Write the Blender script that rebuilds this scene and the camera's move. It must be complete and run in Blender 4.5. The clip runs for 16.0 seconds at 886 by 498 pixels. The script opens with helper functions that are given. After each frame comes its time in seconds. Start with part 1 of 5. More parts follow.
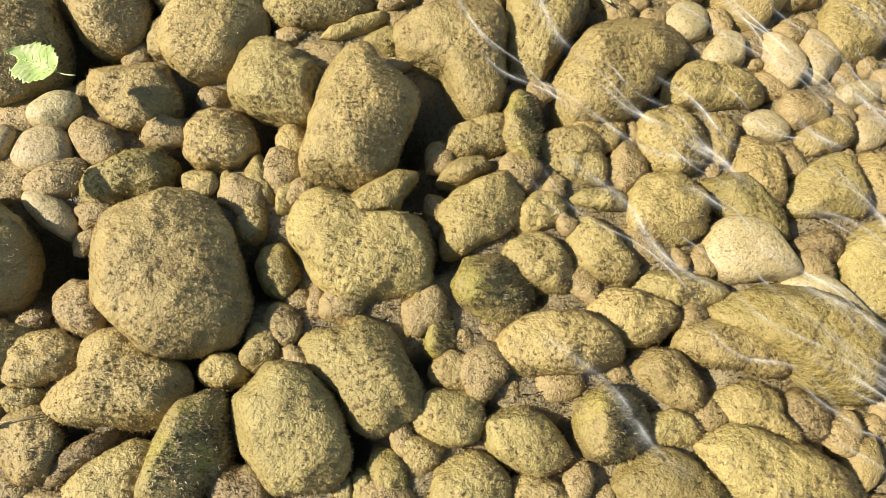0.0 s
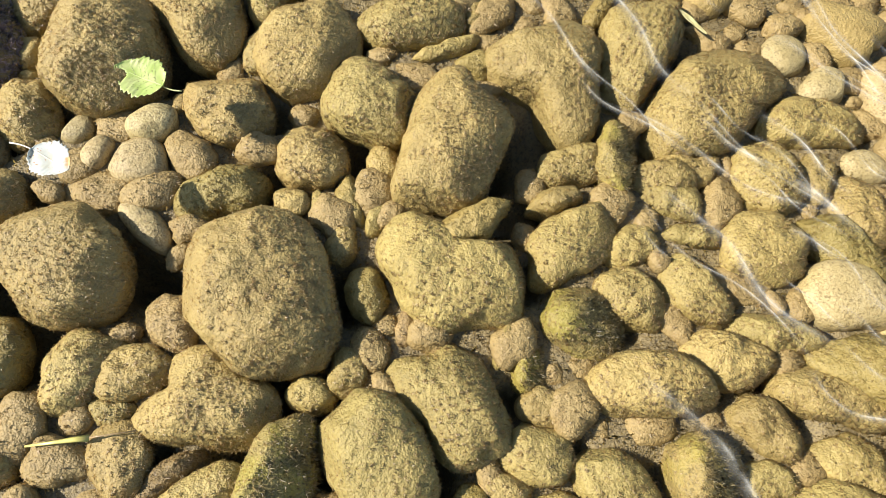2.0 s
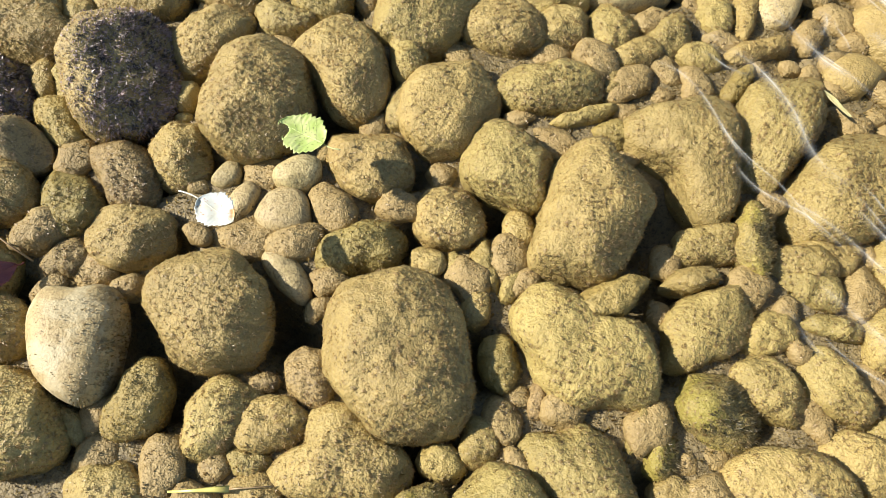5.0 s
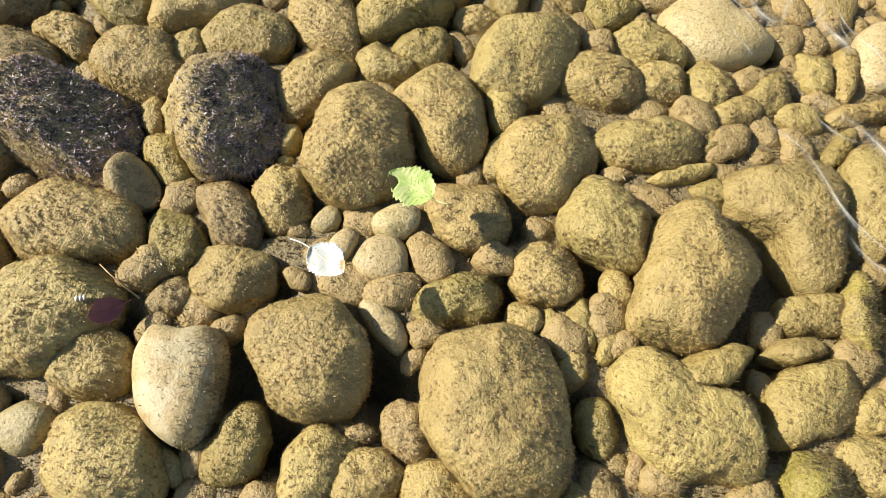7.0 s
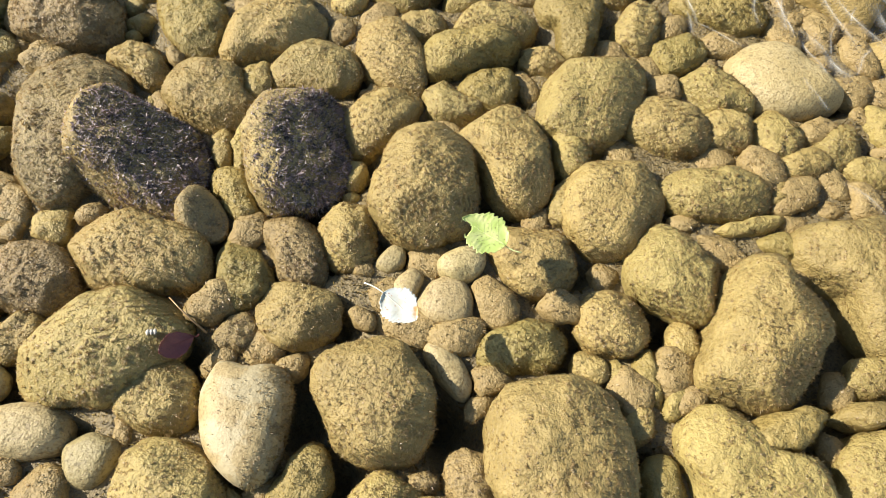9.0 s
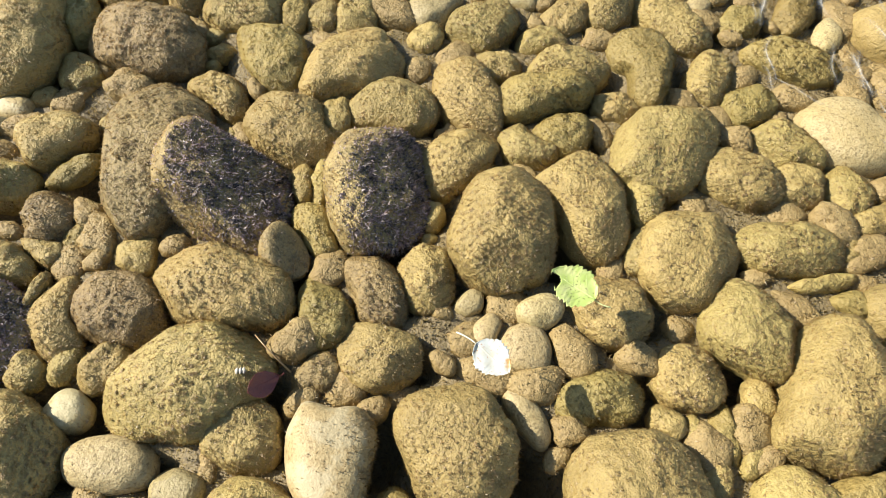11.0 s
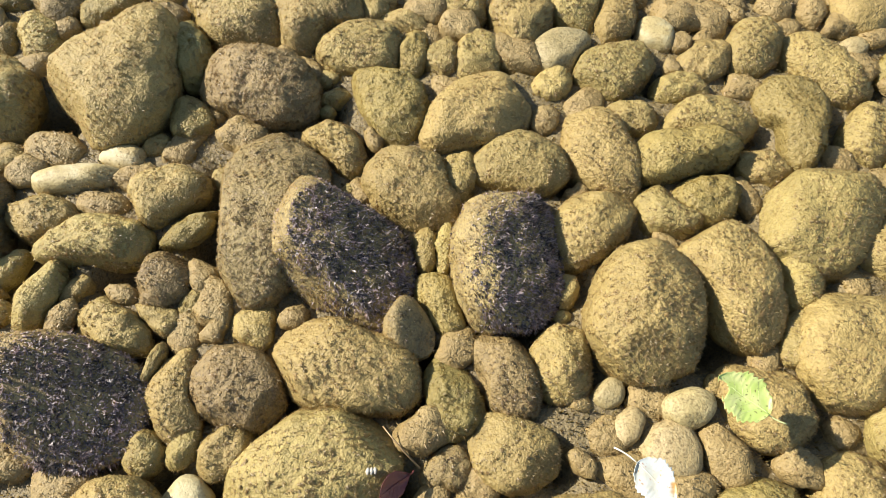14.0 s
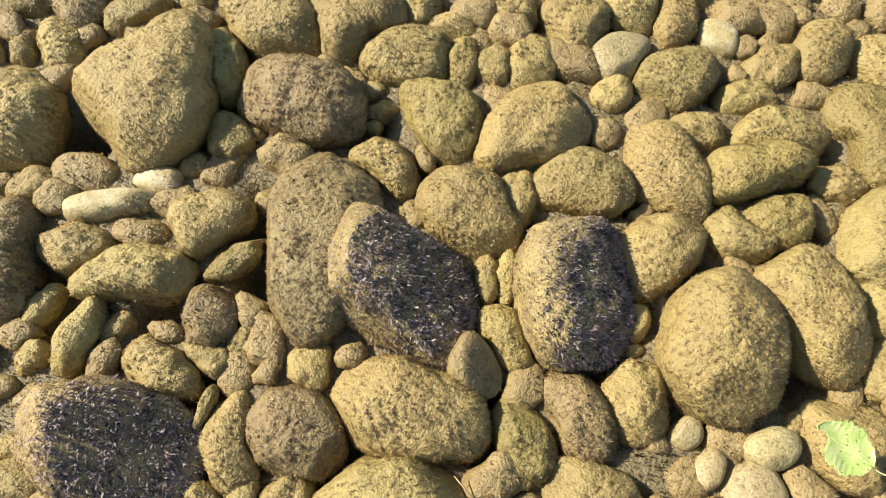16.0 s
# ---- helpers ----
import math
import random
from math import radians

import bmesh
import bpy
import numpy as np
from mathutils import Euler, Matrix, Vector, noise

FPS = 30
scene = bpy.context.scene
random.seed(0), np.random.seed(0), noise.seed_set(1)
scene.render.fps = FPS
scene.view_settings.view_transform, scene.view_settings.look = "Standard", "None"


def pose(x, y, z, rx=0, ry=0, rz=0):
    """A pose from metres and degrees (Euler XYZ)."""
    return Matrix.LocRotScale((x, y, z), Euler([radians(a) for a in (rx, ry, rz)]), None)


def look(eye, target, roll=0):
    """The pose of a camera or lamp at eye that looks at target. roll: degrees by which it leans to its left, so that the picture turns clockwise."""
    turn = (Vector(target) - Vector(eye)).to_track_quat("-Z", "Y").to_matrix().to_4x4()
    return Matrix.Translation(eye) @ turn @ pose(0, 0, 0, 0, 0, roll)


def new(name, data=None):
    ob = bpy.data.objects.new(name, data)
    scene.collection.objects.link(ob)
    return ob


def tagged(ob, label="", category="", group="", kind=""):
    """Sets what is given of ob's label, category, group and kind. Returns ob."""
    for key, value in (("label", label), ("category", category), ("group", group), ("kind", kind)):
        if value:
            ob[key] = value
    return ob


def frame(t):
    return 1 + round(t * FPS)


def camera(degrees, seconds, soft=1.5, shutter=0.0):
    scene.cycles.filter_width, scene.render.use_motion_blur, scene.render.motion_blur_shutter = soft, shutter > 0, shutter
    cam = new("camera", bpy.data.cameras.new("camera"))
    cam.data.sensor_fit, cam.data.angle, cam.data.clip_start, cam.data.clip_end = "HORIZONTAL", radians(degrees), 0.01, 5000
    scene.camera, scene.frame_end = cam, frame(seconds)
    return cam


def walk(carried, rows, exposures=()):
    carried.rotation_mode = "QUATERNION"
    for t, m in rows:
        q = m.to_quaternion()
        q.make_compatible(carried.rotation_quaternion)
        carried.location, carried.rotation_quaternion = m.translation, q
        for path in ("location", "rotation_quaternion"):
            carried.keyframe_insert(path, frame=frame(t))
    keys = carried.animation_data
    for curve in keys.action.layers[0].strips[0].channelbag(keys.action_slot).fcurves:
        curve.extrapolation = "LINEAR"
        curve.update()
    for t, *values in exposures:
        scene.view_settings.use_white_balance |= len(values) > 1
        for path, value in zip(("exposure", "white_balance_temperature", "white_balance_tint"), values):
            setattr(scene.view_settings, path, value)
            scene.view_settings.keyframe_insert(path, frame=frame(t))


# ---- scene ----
# ---- camera and walk ----
cam = camera(70.0, 16.0, soft=0.7)
PATH = [
    (0.0, 0.0000, 0.0000, 0.8171, 0.1319, 0.3483, -0.1110, 20.81),
    (0.5, -0.0254, 0.0122, 0.8130, 0.0975, 0.3583, -0.1172, 20.42),
    (1.0, -0.0539, 0.0142, 0.8056, 0.0642, 0.3698, -0.1216, 20.05),
    (1.5, -0.0768, 0.0214, 0.8010, 0.0316, 0.3822, -0.1253, 19.30),
    (2.0, -0.0907, 0.0304, 0.7995, 0.0030, 0.3928, -0.1278, 17.87),
    (2.5, -0.1118, 0.0381, 0.7993, -0.0296, 0.4057, -0.1270, 16.93),
    (3.0, -0.1354, 0.0449, 0.7979, -0.0631, 0.4195, -0.1265, 16.22),
    (3.5, -0.1583, 0.0555, 0.7990, -0.0978, 0.4325, -0.1252, 15.39),
    (4.0, -0.1806, 0.0618, 0.7993, -0.1289, 0.4438, -0.1234, 14.79),
    (6.5, -0.3097, 0.0954, 0.8066, -0.3191, 0.5056, -0.1053, 10.24),
    (7.0, -0.3340, 0.0999, 0.8061, -0.3544, 0.5177, -0.1022, 9.58),
    (7.5, -0.3549, 0.1061, 0.8070, -0.3861, 0.5283, -0.0989, 8.90),
    (8.0, -0.3710, 0.1101, 0.8070, -0.4109, 0.5374, -0.0962, 8.43),
    (8.5, -0.3889, 0.1137, 0.8075, -0.4376, 0.5472, -0.0924, 8.05),
    (9.0, -0.4119, 0.1219, 0.8127, -0.4626, 0.5555, -0.0870, 8.41),
    (11.5, -0.5656, 0.1439, 0.8379, -0.6249, 0.5885, -0.0559, 10.69),
    (12.0, -0.5964, 0.1584, 0.8418, -0.6630, 0.5941, -0.0558, 10.22),
    (12.5, -0.6285, 0.1686, 0.8376, -0.7021, 0.6024, -0.0604, 9.78),
    (13.0, -0.6628, 0.1893, 0.8324, -0.7458, 0.6138, -0.0692, 8.87),
    (13.5, -0.6912, 0.2131, 0.8216, -0.7847, 0.6271, -0.0838, 7.55),
    (14.0, -0.7036, 0.2388, 0.8127, -0.8126, 0.6388, -0.0973, 5.21),
    (14.5, -0.7234, 0.2615, 0.8044, -0.8384, 0.6486, -0.1104, 3.82),
    (15.0, -0.7636, 0.2818, 0.8036, -0.8595, 0.6530, -0.1200, 5.70),
    (15.5, -0.8020, 0.2949, 0.7983, -0.8819, 0.6575, -0.1302, 7.52),
    (16.0, -0.8203, 0.2950, 0.7888, -0.9069, 0.6615, -0.1376, 6.57),
]
walk(cam, [(t, look((ex, ey, ez), (tx, ty, tz), roll)) for t, ex, ey, ez, tx, ty, tz, roll in PATH])

WATER_LEVEL = 0.100

# ---- daylight ----
SUN_TRAVEL, SUN_UP = 4.0, 37.0        # degrees: heading of the light over the bed, height of the sun
world = bpy.data.worlds.new("sky")
scene.world = world
world.use_nodes = True
wn = world.node_tree.nodes
sky = wn.new("ShaderNodeTexSky")
sky.sky_type, sky.sun_disc = "NISHITA", False
sky.sun_elevation, sky.sun_rotation = radians(SUN_UP), radians(266)
sky.air_density, sky.dust_density = 1.0, 0.6
wn["Background"].inputs["Strength"].default_value = 0.10
world.node_tree.links.new(sky.outputs[0], wn["Background"].inputs["Color"])

sun_data = bpy.data.lights.new("sun", "SUN")
sun_data.energy, sun_data.angle, sun_data.color = 5.0, radians(0.6), (1.0, 0.95, 0.88)
sun = new("sun", sun_data)
_a, _e = radians(SUN_TRAVEL), radians(SUN_UP)
sun.matrix_world = look((0, 0, 6), (math.cos(_a) * math.cos(_e), math.sin(_a) * math.cos(_e), 6 - math.sin(_e)))
scene.view_settings.exposure = 0.87


# ---- materials ----
def nodes_of(name):
    m = bpy.data.materials.new(name)
    m.use_nodes = True
    t = m.node_tree
    return m, t.nodes, t.links, t.nodes["Principled BSDF"]


def mix(n, l, fac, a, b, blend="MIX"):
    x = n.new("ShaderNodeMix")
    x.data_type, x.blend_type = "RGBA", blend
    for key, v in ((0, fac), (6, a), (7, b)):
        if isinstance(v, bpy.types.NodeSocket):
            l.new(v, x.inputs[key])
        elif key == 0:
            x.inputs[0].default_value = v
        else:
            x.inputs[key].default_value = (*v, 1)
    return x.outputs[2]


def ramp(n, l, src, lo, hi):
    r = n.new("ShaderNodeMapRange")
    r.inputs[1].default_value, r.inputs[2].default_value = lo, hi
    l.new(src, r.inputs[0])
    return r.outputs[0]


def noise_tex(n, l, vec, scale, detail=3.0, rough=0.55):
    x = n.new("ShaderNodeTexNoise")
    x.inputs["Scale"].default_value, x.inputs["Detail"].default_value, x.inputs["Roughness"].default_value = scale, detail, rough
    l.new(vec, x.inputs["Vector"])
    return x.outputs["Fac"]


def math_node(n, l, op, a, b):
    x = n.new("ShaderNodeMath")
    x.operation = op
    for i, v in enumerate((a, b)):
        if isinstance(v, bpy.types.NodeSocket):
            l.new(v, x.inputs[i])
        else:
            x.inputs[i].default_value = v
    return x.outputs[0]


def stone_coat(name, light, mid, dark, speck=0.26, relief=0.0026, grain=300.0, bare=None, bare_at=0.62, moss=None):
    """Stone under a felt of silt and algae: broad patches, fine clumps, dark specks; bare: where the rock shows through."""
    m, n, l, p = nodes_of(name)
    tc, info = n.new("ShaderNodeTexCoord"), n.new("ShaderNodeObjectInfo")
    shift = n.new("ShaderNodeVectorMath")
    shift.operation = "MULTIPLY_ADD"
    l.new(info.outputs["Random"], shift.inputs[0])
    shift.inputs[1].default_value = (7.0, 13.0, 5.0)
    l.new(tc.outputs["Object"], shift.inputs[2])
    vec = shift.outputs[0]
    broad = noise_tex(n, l, vec, 26, 4)
    patch = noise_tex(n, l, vec, 90, 3)
    fine = noise_tex(n, l, vec, grain, 4, 0.65)
    cells = n.new("ShaderNodeTexVoronoi")
    cells.inputs["Scale"].default_value = grain * 1.15
    l.new(vec, cells.inputs["Vector"])
    col = mix(n, l, ramp(n, l, broad, 0.36, 0.64), mid, light)
    col = mix(n, l, math_node(n, l, "MULTIPLY", ramp(n, l, patch, 0.5, 0.72), 0.5), col, mid)
    col = mix(n, l, math_node(n, l, "MULTIPLY", ramp(n, l, fine, 0.52, 0.36), speck), col, dark)
    col = mix(n, l, math_node(n, l, "MULTIPLY", ramp(n, l, noise_tex(n, l, vec, 150, 3), 0.45, 0.35), 0.6 * speck + 0.1), col, tuple(c * 0.6 for c in dark))
    if moss:
        col = mix(n, l, math_node(n, l, "MULTIPLY", ramp(n, l, noise_tex(n, l, vec, 17, 3), 0.5, 0.62), 0.8), col, moss)
    if bare:
        col = mix(n, l, math_node(n, l, "MULTIPLY", ramp(n, l, broad, bare_at - 0.08, bare_at), 0.85), col, bare)
    hsv = n.new("ShaderNodeHueSaturation")
    hue = n.new("ShaderNodeMapRange")
    hue.inputs[3].default_value, hue.inputs[4].default_value = 0.494, 0.506
    l.new(info.outputs["Random"], hue.inputs[0])
    l.new(hue.outputs[0], hsv.inputs["Hue"])
    val = n.new("ShaderNodeMapRange")
    val.inputs[3].default_value, val.inputs[4].default_value = 0.86, 1.12
    l.new(math_node(n, l, "FRACT", math_node(n, l, "MULTIPLY", info.outputs["Random"], 17.31), 0.0), val.inputs[0])
    l.new(val.outputs[0], hsv.inputs["Value"])
    l.new(col, hsv.inputs["Color"])
    l.new(hsv.outputs[0], p.inputs["Base Color"])
    p.inputs["Roughness"].default_value = 0.62
    p.inputs["Specular IOR Level"].default_value = 0.45
    clump = noise_tex(n, l, vec, grain * 0.42, 2, 0.5)
    height = math_node(n, l, "ADD", fine, math_node(n, l, "MULTIPLY", cells.outputs["Distance"], -0.5))
    height = math_node(n, l, "ADD", height, math_node(n, l, "MULTIPLY", clump, 2.6))
    bump = n.new("ShaderNodeBump")
    bump.inputs["Strength"].default_value, bump.inputs["Distance"].default_value = 0.65, relief
    l.new(height, bump.inputs["Height"])
    l.new(bump.outputs[0], p.inputs["Normal"])
    return m


def tuft_coat(name, base, tip, lo=0.0, slick=0.0):
    """Slick wet algae tufts: each its own tone, paler and rosier in some clumps, old and dark in others."""
    m, n, l, p = nodes_of(name)
    geo, tc = n.new("ShaderNodeNewGeometry"), n.new("ShaderNodeTexCoord")
    col = mix(n, l, ramp(n, l, geo.outputs["Random Per Island"], lo, 1.0), base, tip)
    rosy = tuple(min(c * k, 0.75) for c, k in zip(tip, (1.10, 1.02, 1.15)))
    col = mix(n, l, math_node(n, l, "MULTIPLY", ramp(n, l, noise_tex(n, l, tc.outputs["Object"], 38, 4), 0.46, 0.62), 0.55), col, rosy)
    old = tuple(c * 0.40 for c in base)
    col = mix(n, l, math_node(n, l, "MULTIPLY", ramp(n, l, noise_tex(n, l, tc.outputs["Object"], 160, 3), 0.45, 0.36), 0.3), col, old)
    l.new(col, p.inputs["Base Color"])
    p.inputs["Roughness"].default_value = 0.5
    p.inputs["Specular IOR Level"].default_value = 1.4 + slick
    through_light, both = n.new("ShaderNodeBsdfTranslucent"), n.new("ShaderNodeMixShader")
    l.new(col, through_light.inputs["Color"])
    both.inputs[0].default_value = 0.60
    l.new(p.outputs[0], both.inputs[1])
    l.new(through_light.outputs[0], both.inputs[2])
    l.new(both.outputs[0], n["Material Output"].inputs["Surface"])
    return m


COATS = {
    "t": stone_coat("tan_algae", (0.345, 0.257, 0.082), (0.273, 0.199, 0.059), (0.166, 0.116, 0.039)),
    "y": stone_coat("olive_algae", (0.293, 0.218, 0.065), (0.235, 0.170, 0.044), (0.135, 0.098, 0.024)),
    "b": stone_coat("brown_algae", (0.300, 0.214, 0.080), (0.231, 0.161, 0.057), (0.129, 0.086, 0.033), 0.55),
    "d": stone_coat("bristled_algae", (0.356, 0.261, 0.096), (0.245, 0.175, 0.067), (0.071, 0.051, 0.032), 0.45),
    "m": stone_coat("mossy_algae", (0.300, 0.226, 0.070), (0.231, 0.172, 0.050), (0.095, 0.071, 0.022), 0.5, moss=(0.266, 0.214, 0.038)),
    "p": stone_coat("pale_silt", (0.464, 0.368, 0.179), (0.425, 0.323, 0.137), (0.313, 0.221, 0.083), 0.6, 0.0009, bare=(0.478, 0.397, 0.214), bare_at=0.56),
    "g": stone_coat("grey_silt", (0.391, 0.308, 0.148), (0.346, 0.265, 0.111), (0.230, 0.165, 0.066), 0.75, 0.0012),
    "k": stone_coat("smooth_dark_silt", (0.309, 0.226, 0.089), (0.235, 0.169, 0.066), (0.110, 0.081, 0.035), 0.5, 0.002),
}
TUFTS = {
    "t": tuft_coat("tan_tufts", (0.366, 0.254, 0.086), (0.500, 0.365, 0.148)),
    "y": tuft_coat("olive_tufts", (0.314, 0.224, 0.054), (0.376, 0.275, 0.077)),
    "b": tuft_coat("brown_tufts", (0.245, 0.163, 0.067), (0.409, 0.294, 0.116)),
    # shade painted into the dark roots, sheen into the pale tips of these bristles
    "d": tuft_coat("shade_sheen_bristles", (0.076, 0.058, 0.056), (0.653, 0.519, 0.443), 0.35, 0.2),
    "p": tuft_coat("silt_crumbs", (0.336, 0.244, 0.092), (0.530, 0.417, 0.194)),
    "g": tuft_coat("silt_grains", (0.275, 0.204, 0.089), (0.407, 0.311, 0.138)),
    # shaded side of the egg stone, put into its darker tufts
    "k": tuft_coat("shaded_silt_tufts", (0.152, 0.112, 0.059), (0.387, 0.297, 0.154)),
    "m": tuft_coat("moss_bristles", (0.130, 0.098, 0.027), (0.450, 0.347, 0.124), 0.2),
}
GRAVEL = stone_coat("gravel_silt", (0.293, 0.215, 0.080), (0.239, 0.170, 0.059), (0.131, 0.089, 0.033))
BED = stone_coat("bed_silt", (0.280, 0.209, 0.091), (0.208, 0.154, 0.069), (0.088, 0.065, 0.037), 0.6)


def link_mesh(name, verts, faces, material, parent=None, smooth=True, normals=None):
    me = bpy.data.meshes.new(name)
    me.from_pydata(verts, [], faces)
    me.materials.append(material)
    if smooth:
        me.polygons.foreach_set("use_smooth", [True] * len(me.polygons))
    me.update()
    if normals is not None:
        me.normals_split_custom_set_from_vertices(normals)
    ob = new(name, me)
    ob.parent = parent
    return ob


# ---- the river bed ----
HOLLOWS = []


def hollow(x, y, r):
    """A scoured pit beside a tall stone."""
    HOLLOWS.append((x, y, r * 1.25))


hollow(0.136, 0.526, 0.052)
hollow(0.109, 0.417, 0.029)
hollow(-0.581, 0.263, 0.033)
hollow(-0.513, 0.182, 0.032)
hollow(-0.380, 0.269, 0.037)
hollow(-0.136, 0.285, 0.019)
hollow(-0.086, 0.502, 0.021)
hollow(-0.410, 0.619, 0.034)
hollow(-0.500, 0.510, 0.016)
hollow(-0.126, 0.501, 0.033)
hollow(-0.176, 0.141, 0.028)
hollow(0.276, 0.535, 0.028)
hollow(0.052, 0.415, 0.029)
hollow(-0.004, 0.041, 0.018)
hollow(-0.258, 0.065, 0.016)
hollow(0.207, 0.705, 0.024)
hollow(-0.439, 0.304, 0.028)
hollow(0.527, 0.604, 0.021)
hollow(0.435, 0.197, 0.017)
hollow(-0.686, 0.527, 0.030)
hollow(-0.774, 0.434, 0.022)
hollow(-1.116, 0.494, 0.023)
hollow(-1.216, 0.399, 0.022)
hollow(-1.120, 0.295, 0.028)
hollow(-1.444, 0.597, 0.028)
hollow(-1.318, 0.798, 0.026)
hollow(-1.149, 0.581, 0.020)
hollow(-0.925, 0.280, 0.020)
hollow(-1.325, 0.359, 0.029)
hollow(-0.940, 0.188, 0.025)
hollow(-1.017, 0.178, 0.021)
hollow(0.258, 0.721, 0.029)
hollow(0.068, 0.505, 0.026)
hollow(-0.245, 0.445, 0.016)
hollow(-0.300, 0.500, 0.014)


PITS = {}


def near_pits(x, y):
    """The pits whose slopes reach this spot, found through squares of 0.1 m."""
    if not PITS:
        for hx, hy, r in HOLLOWS:
            for i in range(math.floor((hx - 2.5 * r) * 10), math.floor((hx + 2.5 * r) * 10) + 1):
                for j in range(math.floor((hy - 2.5 * r) * 10), math.floor((hy + 2.5 * r) * 10) + 1):
                    PITS.setdefault((i, j), []).append((hx, hy, r))
    return PITS.get((math.floor(x * 10), math.floor(y * 10)), ())


def bed_height(x, y):
    z = -0.020 + 0.008 * noise.noise((x * 3.1, y * 3.1, 4.0))
    if -2.1 < x < 1.4 and -0.5 < y < 1.8:
        z += 0.007 * noise.noise((x * 17, y * 17, 9.0)) + 0.004 * noise.noise((x * 60, y * 60, 2.0))
    for hx, hy, r in near_pits(x, y):
        z -= 0.082 * math.exp(-((x - hx) ** 2 + (y - hy) ** 2) / (r * r))
    return z


def in_hollow(x, y):
    return any((x - hx) ** 2 + (y - hy) ** 2 < r * r for hx, hy, r in near_pits(x, y))


def river_bed():
    """One sheet: fine round the walk, coarse out to the horizon."""
    def axis(lo, hi, step):
        near = np.arange(lo, hi + step / 2, step)
        out, d = [], step
        while d < 400:
            d *= 1.6
            out.append(d)
        return np.concatenate([lo - np.array(out[::-1]), near, hi + np.array(out)])
    xs, ys = axis(-2.0, 1.3, 0.015), axis(-0.4, 1.7, 0.015)
    verts = [(x, y, bed_height(x, y)) for y in ys for x in xs]
    w = len(xs)
    faces = [(j * w + i, j * w + i + 1, (j + 1) * w + i + 1, (j + 1) * w + i) for j in range(len(ys) - 1) for i in range(w - 1)]
    ob = link_mesh("ground", verts, faces, BED)
    return tagged(ob, "dark silty river bed between the cobbles", "river bed", kind="structure")



# ---- cobbles ----
SIZES = ((0.075, "large"), (0.04, "medium"), (0.0, "small"))
WORDS = {
    "t": "{} rounded river cobble coated in tan algae, under clear water",
    "y": "{} river cobble under olive-yellow algae film, in shallow water",
    "b": "{} river cobble with rough brown algae clumps, under water",
    "d": "{} river cobble with dark bristly grey-tipped algae, under water",
    "m": "{} dark river cobble with mossy green-brown algae, under water",
    "p": "{} pale bare river cobble dusted with silt, under clear water",
    "g": "{} smooth grey-tan river pebble with thin silt, among larger cobbles",
    "k": "{} smooth dark egg-shaped river stone, wedged between cobbles",
}
PLACED = []


def dome(a, b, h, turn, waves, lean, seed, step, rough, lumps=1.0):
    """Points of a worn stone about its middle: a plan of half-axes a and b with waves 1 to 5 in its outline, h high."""
    rng = np.random.default_rng(seed)
    around = int(np.clip(2 * math.pi * math.sqrt(a * b) / step, 11, 150))
    rings = int(np.clip((0.5 * (a + b) + 0.6 * h) * 1.25 / step, 5, 52))
    th = np.linspace(0, 2 * math.pi, around, endpoint=False)
    out = np.ones(around)
    for k in range(5):
        out += waves[2 * k] * np.cos((k + 1) * th) + waves[2 * k + 1] * np.sin((k + 1) * th)
    s = np.linspace(0.0, radians(128), rings + 1)[1:]
    box, flat = rng.uniform(0.60, 0.76), rng.uniform(0.70, 0.90)
    rho = np.abs(np.sin(s)) ** box
    zz = np.sign(np.cos(s)) * np.abs(np.cos(s)) ** flat * h / 2
    soft = np.clip(rho, 0, 1)[:, None] ** 1.4
    r = 1 + (out - 1)[None, :] * soft
    x = rho[:, None] * r * a * np.cos(th)[None, :]
    y = rho[:, None] * r * b * np.sin(th)[None, :]
    z = np.repeat(zz[:, None], around, 1)
    c, sn = math.cos(turn), math.sin(turn)
    x, y = c * x - sn * y, sn * x + c * y
    up = np.clip(z / (h / 2), 0, 1)
    z = z + up * (lean[0] * x + lean[1] * y)
    pts = np.stack([x, y, z], 2).reshape(-1, 3)
    top = np.array([[0.0, 0.0, h / 2]])
    pts = np.concatenate([top, pts])
    size = math.sqrt(a * b)
    off = rng.uniform(-50, 50, 3)
    lump, k1 = (0.09 * size + 0.0006) * (0.4 + 0.6 * lumps), 1.5 / size
    o = Vector(off)
    for i, q in enumerate(pts):
        v = Vector(q)
        d = v.normalized()
        g = noise.noise(v * k1 + o) * lump + (noise.noise(v * 48 + o) * 0.0034 + noise.noise(v * 105 + o) * 0.0019) * lumps + noise.noise(v * 190 + o) * rough
        pts[i] = v + d * g
    for _ in range(rng.integers(3, 6) if lumps > 0.5 else 1):
        az, el = rng.uniform(0, 2 * math.pi), rng.uniform(0.25, 1.1)
        n = np.array([math.cos(az) * math.cos(el), math.sin(az) * math.cos(el), math.sin(el)])
        d = pts @ n
        pts -= np.outer(np.clip(d - d.max() * rng.uniform(0.82, 0.93), 0, None) * 0.75, n)      # a worn facet
    faces = [(0, 1 + i, 1 + (i + 1) % around) for i in range(around)]
    for j in range(rings - 1):
        for i in range(around):
            p, q = 1 + j * around + i, 1 + j * around + (i + 1) % around
            faces.append((p, p + around, q + around, q))
    faces.append(tuple(1 + (rings - 1) * around + i for i in range(around)))
    return pts, faces


